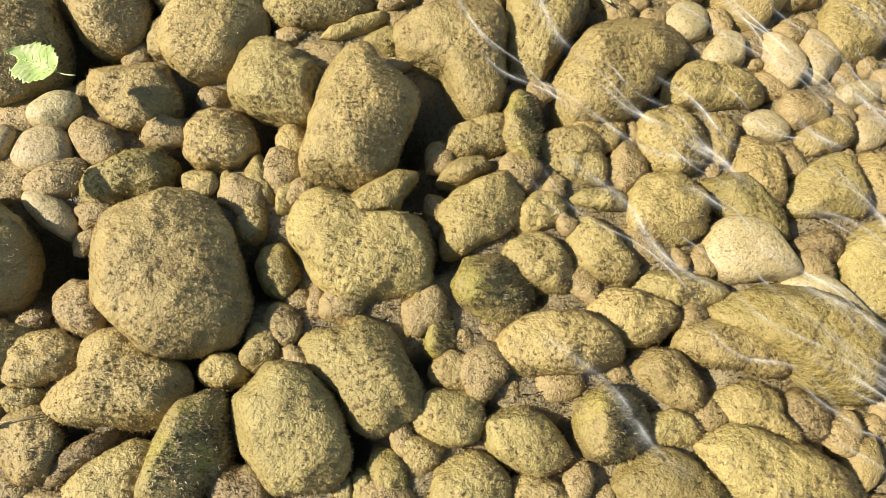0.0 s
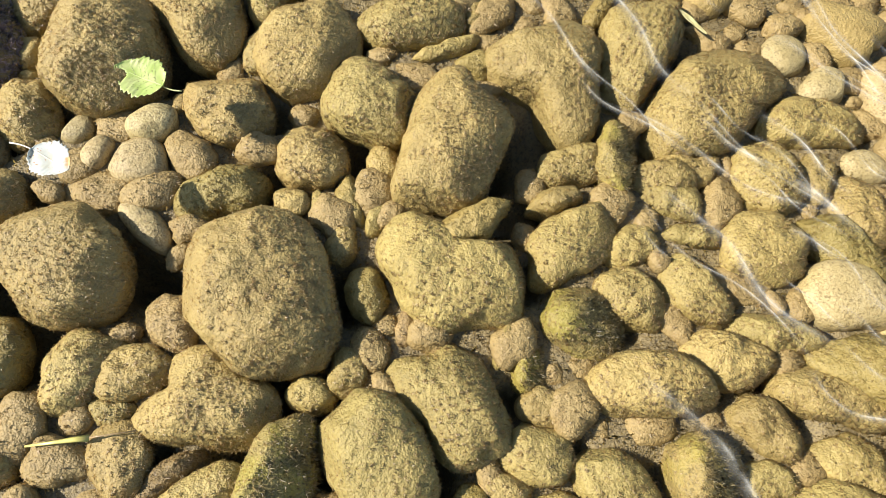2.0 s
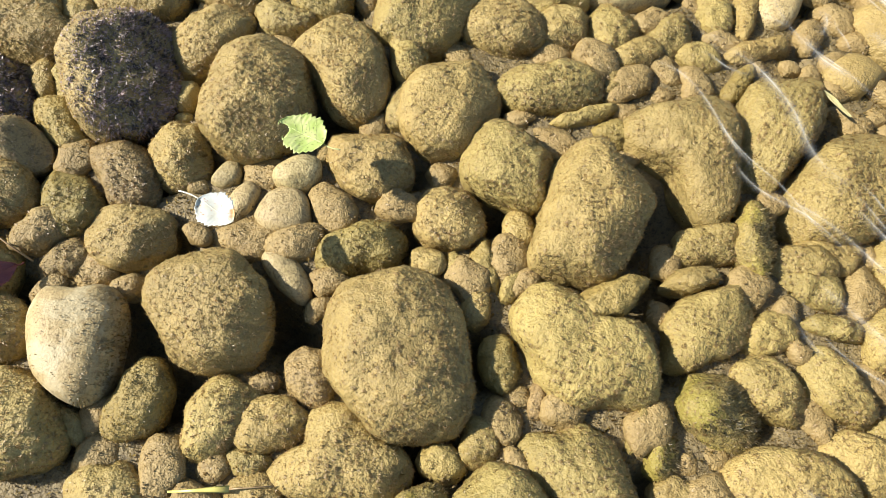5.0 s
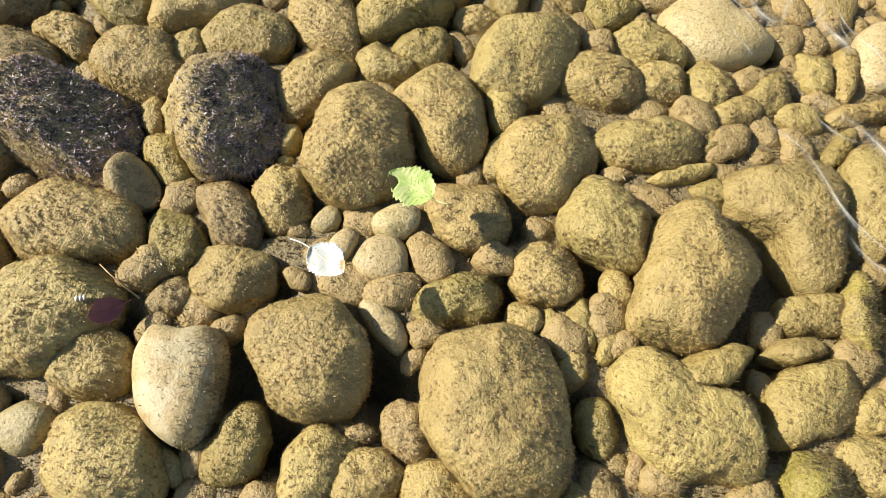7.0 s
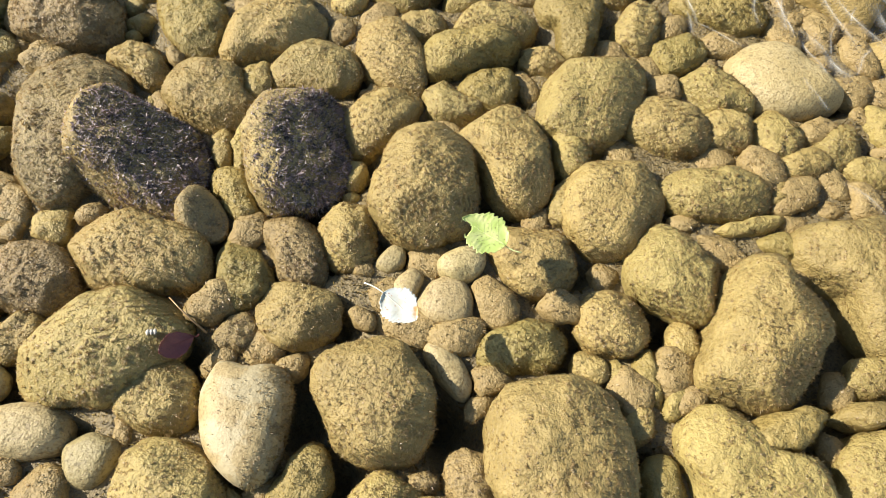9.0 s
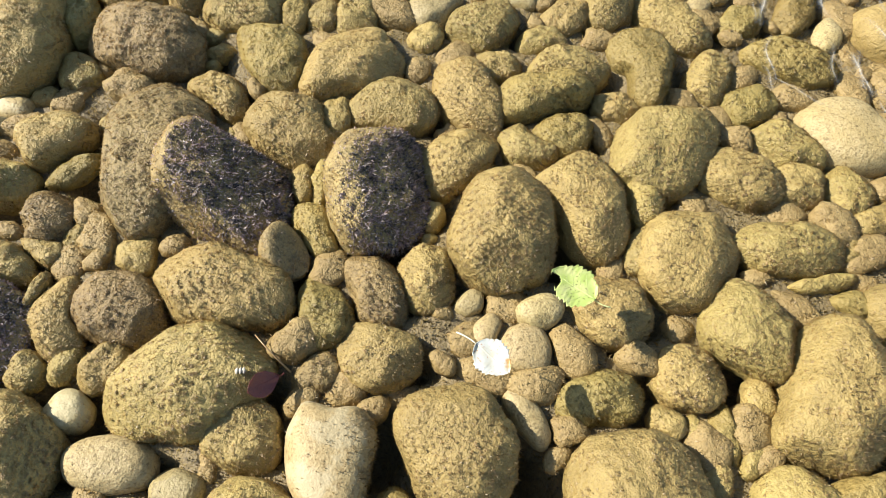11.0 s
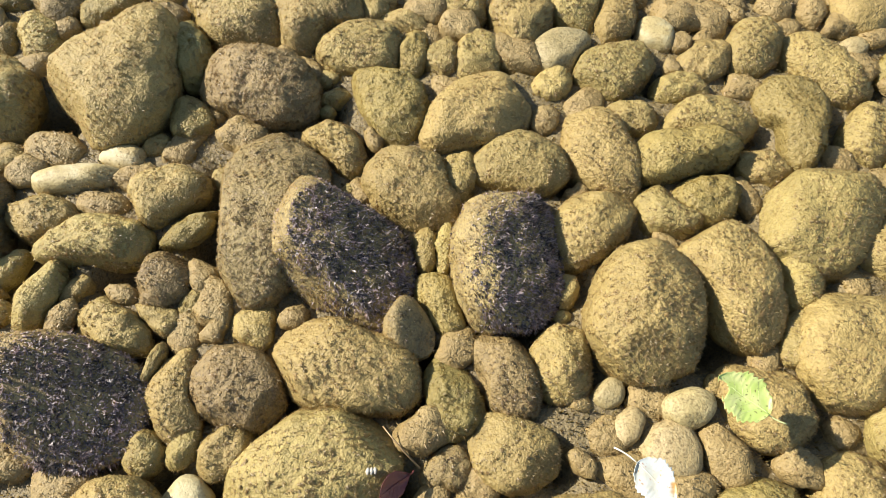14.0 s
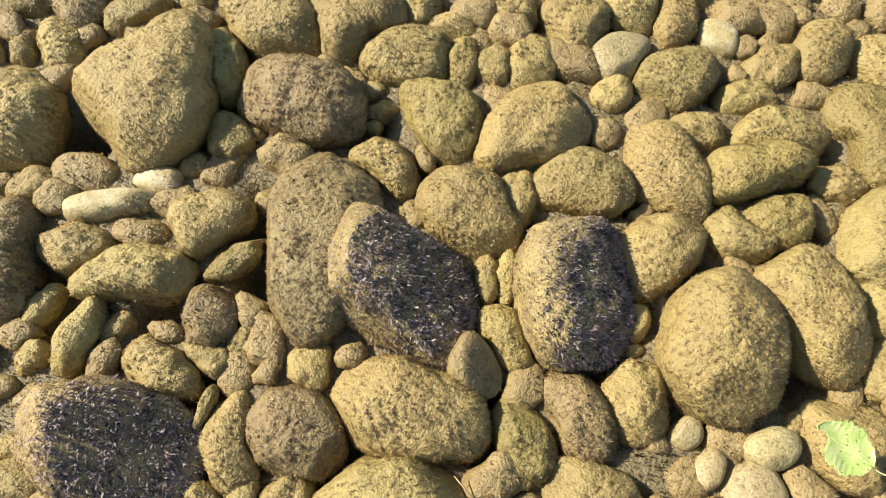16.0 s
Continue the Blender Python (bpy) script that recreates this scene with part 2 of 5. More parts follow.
def clumps(p, seed, size):
    """A field of soft clumps about size across at the points p, and its slope."""
    rng = np.random.default_rng(seed)
    g, slope = np.zeros(len(p)), np.zeros((len(p), 3))
    for _ in range(14):
        d = rng.normal(0, 1, 3)
        k = d / np.linalg.norm(d) * 2 * math.pi / (size * rng.uniform(0.8, 1.9))
        a = p @ k + rng.uniform(0, 6.28)
        g += np.sin(a)
        slope += np.cos(a)[:, None] * k
    return g / 2.6, slope / 2.6


def tufts_on(pts, faces, seed, per_cm2, length, lean, broad, low=-0.5, lee=0.0, spread=0.28, sunward=0.8):
    """Short blades of algae standing on the upper side of a stone."""
    rng = np.random.default_rng(seed)
    f = np.array([q[:4] if len(q) == 4 else (*q, q[2]) for q in faces[:-1]])
    p0, p1, p2, p3 = (pts[f[:, k]] for k in range(4))
    nrm = np.cross(p2 - p0, p3 - p1)
    nrm[:len(nrm)] += np.cross(p1 - p0, p2 - p0) * 1e-3
    area = np.linalg.norm(nrm, axis=1) / 2 + 1e-12
    unit = nrm / (2 * area)[:, None]
    unit[unit[:, 2] < -0.9] *= -1
    mid = (p0 + p1 + p2 + p3) / 4
    w = area * np.clip((unit[:, 2] - low) / 0.4, 0.0, 1.0)
    shift = Vector(rng.uniform(-9, 9, 3))
    w *= np.array([min(max(0.75 + 1.1 * noise.noise(Vector(q) * 34 + shift), 0.30), 1.0) for q in mid])
    if lee > 0:
        w *= np.clip(lee + 1.4 * unit[:, 0], 0.05, 1.0)
    elif lee < 0:
        w *= np.clip(-lee - 2.2 * unit[:, 0], 0.0, 1.0)
    count = int(min(w.sum() * 1e4 * per_cm2, 30000))
    if count < 3:
        return None
    pick = rng.choice(len(f), count, p=w / w.sum())
    u, v = rng.random((count, 1)), rng.random((count, 1))
    base = (p0[pick] * (1 - u) + p1[pick] * u) * (1 - v) + (p3[pick] * (1 - u) + p2[pick] * u) * v
    way = unit[pick] * 0.75 + rng.normal(0, lean, (count, 3)) + np.array([0.45, -0.22, 0.0])
    way /= np.linalg.norm(way, axis=1)[:, None]
    n0 = unit[pick]
    g, slope = clumps(base, seed, CLUMP)
    coarse = np.clip(0.95 + 0.3 * n0[:, 0] - 0.15 * n0[:, 1], 0.7, 1.2)          # longer where the current drags it out behind the stone
    ln = length * rng.uniform(0.5, 1.2, (count, 1)) * (np.clip(1 + 0.35 * g, 0.4, 1.7) * coarse)[:, None]
    slope -= n0 * (slope * n0).sum(1)[:, None]
    soft = n0 - slope * RISE * coarse[:, None]
    soft /= np.linalg.norm(soft, axis=1)[:, None]
    base = base + n0 * (np.clip(g * RISE * 0.6, -0.0006, 0.002) - 0.0006)[:, None]
    side = np.cross(way, n0 + rng.normal(0, 0.25, (count, 3)))          # broad side outwards
    side /= np.linalg.norm(side, axis=1)[:, None] + 1e-9
    wide = length * rng.uniform(*broad, (count, 1))
    tip = base + way * ln
    out = np.where((np.cross(side, way) * n0).sum(1)[:, None] > 0, 1.0, -1.0)
    verts = np.stack([base - side * wide * out, base + side * wide * out, tip], 1).reshape(-1, 3)
    tris = np.arange(3 * count).reshape(-1, 3).tolist()
    turn = rng.normal(0, spread, (count, 3))
    fan = np.repeat(soft + turn, 3, 0)
    fan[2::3] += way * 0.35
    # lee blades' normals bent towards the sun, so they shade as if lit
    fan += np.repeat(np.clip(n0[:, :1] + 0.1, 0, 1) * sunward, 3, 0) * np.array([-0.45, 0.0, 0.6])
    fan /= np.linalg.norm(fan, axis=1)[:, None] + 1e-9
    return verts, tris, fan


CLUMP, RISE = 0.0060, 0.0008
SLOPED = {"d": (-0.54, 0.0), "m": (-0.55, 0.05), "k": (-0.80, 0.05)}     # broken stones: crest on one side, a face falling to the other
COVER = {"t": (64.0, 0.0026, 0.52, (0.19, 0.34)), "y": (62.0, 0.0026, 0.52, (0.19, 0.34)), "b": (60.0, 0.0031, 0.55, (0.18, 0.32)),
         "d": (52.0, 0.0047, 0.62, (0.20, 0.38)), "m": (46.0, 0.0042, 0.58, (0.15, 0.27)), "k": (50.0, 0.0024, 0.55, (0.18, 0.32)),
         "p": (56.0, 0.0030, 0.55, (0.18, 0.32)), "g": (30.0, 0.0014, 0.55, (0.2, 0.4))}
ROUGH = {"t": 0.0011, "y": 0.0010, "b": 0.0014, "d": 0.0018, "m": 0.0016, "p": 0.0003, "g": 0.0003, "k": 0.0004}


def cobble(kind, x, y, z, a, b, h, turn, tilt, *waves):
    seed = len(PLACED) + 11
    rng = np.random.default_rng(seed)
    lean = SLOPED[kind] if kind in SLOPED else (tilt * (0.35 + 0.5 * math.cos(seed * 2.4)), tilt * 0.8 * math.sin(seed * 2.4))
    pts, faces = dome(a, b, h, radians(turn), waves, lean, seed, 0.0064, ROUGH[kind], 0.15 if kind in "pgk" else 1.0)
    ob = link_mesh("river_cobble", pts.tolist(), faces, COATS[kind])
    ob.location = (x, y, z)
    size = next(word for limit, word in SIZES if math.sqrt(a * b) >= limit)
    tagged(ob, WORDS[kind].format(size), "stone", "cobbles on the river bed")
    if kind in COVER:
        thin = 1.0 if kind in "dm" else min(max(math.sqrt(a * b) / 0.05, 0.6), 1.0) * rng.uniform(0.7, 1.1)
        amount, *rest = COVER[kind]
        # dmk: darker tufts weighted to the side away from the sun, as its shade
        made = tufts_on(pts, faces, seed, amount * thin, *rest, low=-0.5 if kind in "dm" else -0.25, lee={"d": 0.45, "m": 0.45, "p": 0.10, "k": 0.45}.get(kind, 0.0), spread=0.6 if kind in "dm" else 0.34, sunward=2.2 if kind in "dm" else 0.8)
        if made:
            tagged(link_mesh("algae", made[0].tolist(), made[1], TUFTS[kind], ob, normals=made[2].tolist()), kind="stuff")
        if kind in "dmk":
            # tan felt on the sunward side only, as its lit colour
            felt = tufts_on(pts, faces, seed + 500, 50.0, 0.0026, 0.52, (0.19, 0.34), low=-0.25, lee=-0.5)
            if felt:
                tagged(link_mesh("felt", felt[0].tolist(), felt[1], TUFTS["t"], ob, normals=felt[2].tolist()), "tan felt painting the sunlit side", kind="stuff")
    PLACED.append((x, y, math.sqrt(a * b), z, a, b, radians(turn)))
    return ob


cobble("t", -1.373, 0.691, -0.007, 0.1187, 0.1001, 0.130, 97, 0.16, -0.00, -0.01, -0.00, 0.00, 0.05, -0.12, 0.06, 0.01, -0.01, -0.01)
cobble("y", -1.306, 0.780, -0.013, 0.0703, 0.0311, 0.065, 124, 0.16, 0.00, 0.00, 0.00, 0.00, -0.01, 0.03, 0.00, -0.00, -0.01, -0.01)
cobble("t", -1.547, 0.587, -0.023, 0.0895, 0.0735, 0.107, 127, 0.10, 0.00, 0.00, -0.01, -0.01, 0.01, 0.02, -0.01, -0.00, 0.02, -0.01)
cobble("b", -1.163, 0.757, -0.011, 0.0984, 0.0668, 0.115, -175, 0.16, -0.00, -0.00, 0.00, -0.00, 0.03, 0.02, -0.03, 0.00, -0.03, 0.01)
cobble("t", -1.163, 0.943, -0.023, 0.0888, 0.0777, 0.110, 112, 0.10, 0.02, 0.01, -0.06, -0.05, -0.09, 0.11, 0.04, -0.09, -0.04, 0.02)
cobble("t", -1.274, 0.883, -0.023, 0.0945, 0.0646, 0.103, 162, 0.10, 0.00, 0.00, -0.01, -0.02, -0.04, -0.01, 0.03, 0.04, -0.01, 0.01)
cobble("t", -1.051, 0.896, -0.024, 0.0771, 0.0567, 0.089, -155, 0.10, 0.00, 0.00, -0.00, 0.00, 0.02, -0.01, -0.06, 0.02, 0.01, -0.00)
cobble("t", -1.075, 0.999, -0.025, 0.0489, 0.0369, 0.062, 110, 0.10, -0.00, -0.00, -0.01, 0.01, -0.04, 0.01, 0.01, -0.02, 0.01, -0.00)
cobble("t", -1.012, 0.978, -0.025, 0.0463, 0.0232, 0.050, -171, 0.10, 0.00, -0.00, 0.03, -0.00, 0.02, 0.04, -0.01, -0.01, 0.02, -0.00)
cobble("y", -0.973, 0.922, -0.025, 0.0598, 0.0260, 0.058, 103, 0.10, 0.00, 0.00, -0.00, -0.00, -0.07, -0.03, 0.00, 0.00, -0.00, -0.01)
cobble("t", -0.924, 0.929, -0.025, 0.0440, 0.0305, 0.055, 98, 0.10, 0.00, 0.00, -0.02, 0.02, 0.08, 0.00, -0.01, -0.01, -0.00, 0.00)
cobble("t", -0.872, 0.956, -0.025, 0.0540, 0.0412, 0.067, 104, 0.10, 0.00, -0.00, -0.01, -0.01, 0.02, 0.02, -0.03, -0.02, 0.00, 0.00)
cobble("t", -0.937, 1.056, -0.025, 0.0547, 0.0417, 0.068, 173, 0.10, -0.00, 0.00, 0.01, 0.04, 0.06, 0.06, 0.01, 0.00, -0.02, 0.02)
cobble("y", -0.964, 0.809, -0.024, 0.0800, 0.0559, 0.090, 143, 0.10, -0.00, 0.00, 0.01, 0.01, 0.04, 0.11, 0.02, 0.01, 0.01, -0.02)
cobble("t", -0.835, 0.837, -0.023, 0.0979, 0.0656, 0.106, 54, 0.10, -0.00, 0.01, -0.04, -0.02, -0.12, -0.00, 0.01, 0.04, 0.00, 0.00)
cobble("t", -0.828, 1.068, -0.024, 0.0712, 0.0572, 0.087, 113, 0.10, 0.00, -0.00, 0.02, -0.01, -0.02, 0.01, 0.03, -0.01, 0.01, -0.00)
cobble("t", -0.744, 1.129, -0.024, 0.0575, 0.0459, 0.072, 112, 0.10, 0.00, 0.00, -0.02, -0.01, -0.05, -0.06, 0.00, 0.03, -0.01, 0.01)
cobble("t", -0.674, 1.128, -0.024, 0.0640, 0.0364, 0.068, 92, 0.10, -0.00, -0.00, 0.02, 0.02, 0.00, 0.03, -0.01, 0.01, -0.01, 0.01)
cobble("p", -0.598, 1.119, -0.025, 0.0393, 0.0318, 0.053, 157, 0.10, -0.00, 0.00, 0.03, -0.02, -0.01, -0.03, -0.02, -0.02, 0.01, 0.00)
cobble("g", -0.744, 1.018, -0.024, 0.0564, 0.0427, 0.069, 61, 0.10, -0.01, 0.01, 0.04, -0.01, 0.08, -0.05, 0.01, -0.04, -0.01, -0.02)
cobble("t", -0.647, 1.015, -0.024, 0.0716, 0.0551, 0.085, 47, 0.10, -0.00, 0.00, 0.02, 0.01, 0.06, 0.03, 0.02, -0.02, -0.01, 0.00)
cobble("t", -0.737, 0.947, -0.025, 0.0358, 0.0312, 0.051, 62, 0.10, -0.00, 0.00, 0.00, -0.00, 0.01, -0.01, -0.00, -0.00, 0.01, -0.00)
cobble("t", -0.534, 1.019, -0.025, 0.0543, 0.0310, 0.060, -153, 0.10, 0.00, -0.00, -0.00, 0.00, 0.01, 0.04, -0.05, -0.01, -0.01, -0.00)
cobble("t", -0.507, 1.092, -0.025, 0.0551, 0.0372, 0.065, 57, 0.10, 0.00, 0.00, -0.04, 0.02, 0.01, 0.06, -0.00, -0.02, -0.01, 0.00)
cobble("t", -0.435, 1.148, -0.024, 0.0650, 0.0484, 0.088, 80, 0.10, -0.00, 0.00, -0.00, 0.00, -0.04, 0.02, -0.01, 0.02, -0.00, 0.00)
cobble("y", -0.352, 1.028, -0.024, 0.0922, 0.0562, 0.097, 105, 0.10, 0.01, -0.02, 0.03, 0.04, -0.17, -0.03, 0.03, -0.05, 0.02, 0.04)
cobble("t", -0.598, 0.929, -0.025, 0.0468, 0.0352, 0.059, -155, 0.10, -0.00, 0.00, -0.01, -0.03, -0.02, 0.03, -0.02, 0.02, -0.00, -0.01)
cobble("t", -0.481, 0.967, -0.024, 0.0771, 0.0437, 0.080, -160, 0.10, 0.00, 0.00, -0.02, -0.02, 0.04, 0.08, 0.01, -0.02, -0.01, 0.01)
cobble("y", -0.509, 0.884, -0.012, 0.0932, 0.0421, 0.096, -147, 0.16, -0.00, -0.00, 0.00, -0.00, -0.08, 0.03, -0.04, -0.01, 0.00, 0.00)
cobble("y", -0.456, 0.821, -0.024, 0.0557, 0.0416, 0.074, -137, 0.10, 0.00, 0.00, 0.00, -0.00, -0.04, -0.05, -0.01, 0.01, 0.00, -0.00)
cobble("t", -0.382, 0.915, -0.025, 0.0414, 0.0329, 0.055, -167, 0.10, -0.00, 0.00, -0.01, 0.02, 0.00, -0.01, -0.01, -0.01, -0.01, 0.00)
cobble("t", -0.740, 0.781, -0.024, 0.0726, 0.0582, 0.088, -160, 0.10, -0.00, -0.01, 0.02, -0.02, 0.06, 0.05, -0.01, 0.02, -0.01, 0.00)
cobble("t", -0.880, 0.679, -0.024, 0.0794, 0.0637, 0.095, 165, 0.10, 0.01, 0.01, 0.02, -0.05, -0.05, 0.05, 0.04, 0.02, -0.03, -0.03)
cobble("t", -0.822, 0.728, -0.025, 0.0458, 0.0291, 0.055, 100, 0.10, -0.00, 0.00, 0.03, -0.00, 0.01, -0.04, -0.03, -0.00, -0.00, -0.00)
cobble("t", -0.629, 0.844, -0.024, 0.0844, 0.0568, 0.093, 130, 0.10, 0.00, 0.00, 0.02, 0.00, -0.04, -0.05, -0.01, 0.01, -0.02, 0.01)
cobble("t", -0.511, 0.776, -0.025, 0.0508, 0.0387, 0.065, 163, 0.10, 0.01, 0.04, 0.08, -0.01, -0.02, -0.21, -0.06, 0.02, 0.03, 0.03)
cobble("t", -0.612, 0.714, -0.024, 0.0719, 0.0537, 0.085, 59, 0.10, 0.01, 0.00, 0.03, 0.03, 0.02, -0.09, 0.02, 0.03, 0.00, -0.01)
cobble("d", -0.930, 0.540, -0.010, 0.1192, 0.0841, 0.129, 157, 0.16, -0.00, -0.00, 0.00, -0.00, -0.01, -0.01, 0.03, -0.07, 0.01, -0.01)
cobble("b", -1.055, 0.565, -0.020, 0.1368, 0.0810, 0.130, 107, 0.10, 0.00, 0.00, 0.02, -0.00, -0.08, 0.01, -0.00, 0.02, 0.01, 0.00)
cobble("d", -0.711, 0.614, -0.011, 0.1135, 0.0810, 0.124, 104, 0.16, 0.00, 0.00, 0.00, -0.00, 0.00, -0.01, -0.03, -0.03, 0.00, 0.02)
cobble("t", -0.509, 0.607, -0.009, 0.1039, 0.0825, 0.130, 99, 0.16, 0.00, -0.00, 0.00, 0.00, 0.03, 0.01, -0.01, -0.00, 0.00, -0.00)
cobble("t", -0.399, 0.704, -0.023, 0.0977, 0.0702, 0.109, 125, 0.10, 0.00, -0.01, 0.04, -0.00, -0.09, 0.07, -0.04, -0.03, 0.01, -0.01)
cobble("k", -0.804, 0.471, -0.013, 0.0430, 0.0335, 0.060, 126, 0.16, -0.00, -0.00, -0.00, -0.00, 0.04, -0.04, 0.01, -0.02, 0.02, 0.00)
cobble("t", -0.827, 0.596, -0.025, 0.0377, 0.0188, 0.043, 109, 0.10, -0.00, 0.00, 0.01, 0.00, -0.00, -0.04, -0.02, -0.02, 0.01, 0.01)
cobble("t", -0.803, 0.613, -0.025, 0.0466, 0.0162, 0.044, 104, 0.10, 0.00, -0.00, 0.01, 0.03, 0.01, -0.04, 0.01, -0.02, 0.00, 0.02)
cobble("y", -0.779, 0.525, -0.025, 0.0528, 0.0279, 0.057, 132, 0.10, -0.01, 0.00, 0.00, 0.02, -0.10, -0.02, -0.06, 0.01, 0.02, 0.00)
cobble("t", -0.864, 0.395, -0.023, 0.1031, 0.0645, 0.114, 179, 0.10, -0.00, -0.00, -0.00, 0.00, -0.06, -0.01, -0.02, -0.01, -0.00, 0.02)
cobble("b", -0.986, 0.325, -0.024, 0.0688, 0.0552, 0.084, 172, 0.10, 0.00, -0.00, -0.00, -0.00, -0.04, -0.00, 0.01, -0.01, -0.00, -0.00)
cobble("t", -1.051, 0.283, -0.025, 0.0601, 0.0336, 0.065, 118, 0.10, -0.01, 0.03, 0.07, 0.01, 0.04, -0.17, -0.06, -0.05, -0.02, 0.04)
cobble("t", -1.002, 0.405, -0.025, 0.0343, 0.0306, 0.050, -174, 0.10, 0.00, 0.00, -0.01, 0.02, 0.07, 0.04, -0.01, -0.02, 0.01, 0.00)
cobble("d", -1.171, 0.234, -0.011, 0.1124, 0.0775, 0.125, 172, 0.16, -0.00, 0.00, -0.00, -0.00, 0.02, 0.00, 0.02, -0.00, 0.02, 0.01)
cobble("y", -0.719, 0.405, -0.025, 0.0573, 0.0392, 0.067, 123, 0.10, -0.00, -0.00, 0.03, -0.00, 0.03, 0.01, -0.03, 0.00, -0.01, -0.01)
cobble("b", -0.663, 0.463, -0.024, 0.0679, 0.0417, 0.074, 131, 0.10, -0.00, -0.00, 0.04, 0.02, -0.01, 0.04, -0.04, 0.02, -0.00, 0.01)
cobble("t", -0.596, 0.502, -0.024, 0.0565, 0.0427, 0.069, 109, 0.10, -0.00, -0.00, -0.02, 0.00, -0.01, -0.03, 0.00, -0.01, 0.01, 0.01)
cobble("t", -0.621, 0.606, -0.025, 0.0298, 0.0219, 0.042, 98, 0.10, 0.00, -0.00, 0.01, -0.02, -0.00, 0.03, -0.02, -0.01, 0.00, 0.00)
cobble("t", -0.613, 0.566, -0.026, 0.0159, 0.0118, 0.028, -144, 0.10, -0.00, -0.00, 0.00, 0.00, -0.06, 0.04, -0.04, -0.02, 0.00, 0.01)
cobble("g", -0.526, 0.486, -0.026, 0.0252, 0.0193, 0.038, 62, 0.10, 0.00, -0.00, 0.01, -0.01, 0.01, 0.05, -0.01, -0.02, 0.01, 0.00)
cobble("g", -0.493, 0.452, -0.025, 0.0307, 0.0190, 0.046, 73, 0.10, 0.00, -0.00, 0.00, -0.00, 0.01, -0.01, -0.01, -0.00, -0.04, -0.00)
cobble("g", -0.426, 0.502, -0.013, 0.0375, 0.0256, 0.049, -147, 0.16, -0.00, -0.00, -0.01, -0.01, -0.00, -0.04, -0.01, -0.01, 0.01, -0.01)
cobble("g", -0.434, 0.442, -0.025, 0.0412, 0.0402, 0.063, 155, 0.10, -0.00, 0.00, -0.00, 0.00, -0.03, 0.04, 0.01, 0.01, 0.00, 0.01)
cobble("t", -0.396, 0.547, -0.026, 0.0192, 0.0147, 0.032, 71, 0.10, 0.00, 0.00, -0.00, 0.01, 0.00, -0.03, -0.00, 0.03, 0.01, 0.01)
cobble("t", -0.391, 0.473, -0.026, 0.0183, 0.0130, 0.030, 54, 0.10, -0.00, -0.00, -0.01, 0.01, -0.00, 0.04, -0.02, -0.01, -0.01, -0.01)
cobble("p", -1.348, 0.514, -0.025, 0.0705, 0.0237, 0.068, -153, 0.10, 0.00, -0.00, 0.00, 0.00, -0.03, -0.01, -0.03, -0.01, 0.00, -0.01)
cobble("p", -1.304, 0.573, -0.025, 0.0374, 0.0224, 0.051, -170, 0.10, -0.00, -0.00, -0.00, -0.00, 0.08, 0.04, -0.04, 0.02, -0.00, 0.04)
cobble("t", -1.206, 0.538, -0.012, 0.0568, 0.0439, 0.073, -143, 0.16, -0.00, -0.00, 0.00, 0.00, -0.08, -0.03, -0.01, -0.05, 0.00, -0.00)
cobble("y", -1.148, 0.502, -0.013, 0.0438, 0.0208, 0.043, 58, 0.16, -0.01, -0.00, 0.00, -0.00, -0.01, 0.06, 0.01, 0.03, -0.03, 0.03)
cobble("t", -1.261, 0.437, -0.024, 0.0830, 0.0396, 0.087, -155, 0.10, -0.00, -0.00, 0.00, -0.00, 0.05, 0.07, -0.01, 0.04, -0.01, -0.01)
cobble("t", -1.360, 0.445, -0.025, 0.0480, 0.0377, 0.062, -164, 0.10, 0.00, -0.00, 0.02, 0.01, -0.04, -0.05, 0.01, -0.01, 0.01, 0.01)
cobble("t", -1.460, 0.505, -0.025, 0.0383, 0.0279, 0.050, -152, 0.10, 0.00, 0.00, -0.00, 0.01, 0.03, 0.02, -0.02, -0.02, 0.00, 0.01)
cobble("t", -1.355, 0.360, -0.025, 0.0367, 0.0158, 0.040, 80, 0.10, -0.00, -0.00, 0.03, -0.01, -0.00, 0.03, -0.03, 0.01, -0.00, -0.00)
cobble("t", -1.284, 0.338, -0.013, 0.0527, 0.0250, 0.059, 98, 0.16, -0.00, 0.00, 0.00, -0.00, 0.02, -0.01, 0.00, -0.02, 0.01, 0.01)
cobble("t", -1.332, 0.296, -0.025, 0.0241, 0.0222, 0.039, 120, 0.10, 0.00, -0.00, 0.00, -0.01, -0.01, 0.02, 0.00, -0.01, 0.00, 0.01)
cobble("t", -1.252, 0.364, -0.026, 0.0279, 0.0150, 0.036, 82, 0.10, -0.00, 0.00, 0.02, -0.00, -0.04, -0.00, -0.02, 0.00, -0.00, 0.00)
cobble("t", -1.178, 0.337, -0.025, 0.0621, 0.0335, 0.063, 172, 0.10, -0.00, 0.00, -0.00, 0.00, -0.03, 0.02, -0.02, 0.03, -0.01, 0.02)
cobble("b", -1.148, 0.420, -0.025, 0.0447, 0.0393, 0.064, 119, 0.10, 0.00, -0.00, 0.00, 0.00, -0.03, 0.03, -0.00, -0.01, 0.01, 0.01)
cobble("t", -1.127, 0.370, -0.025, 0.0384, 0.0168, 0.042, 165, 0.10, -0.02, 0.03, -0.03, 0.07, 0.18, 0.02, 0.06, -0.03, 0.01, -0.03)
cobble("y", -1.096, 0.404, -0.026, 0.0251, 0.0189, 0.037, 71, 0.10, -0.00, -0.00, 0.01, 0.02, 0.01, 0.01, -0.02, 0.01, 0.00, -0.01)
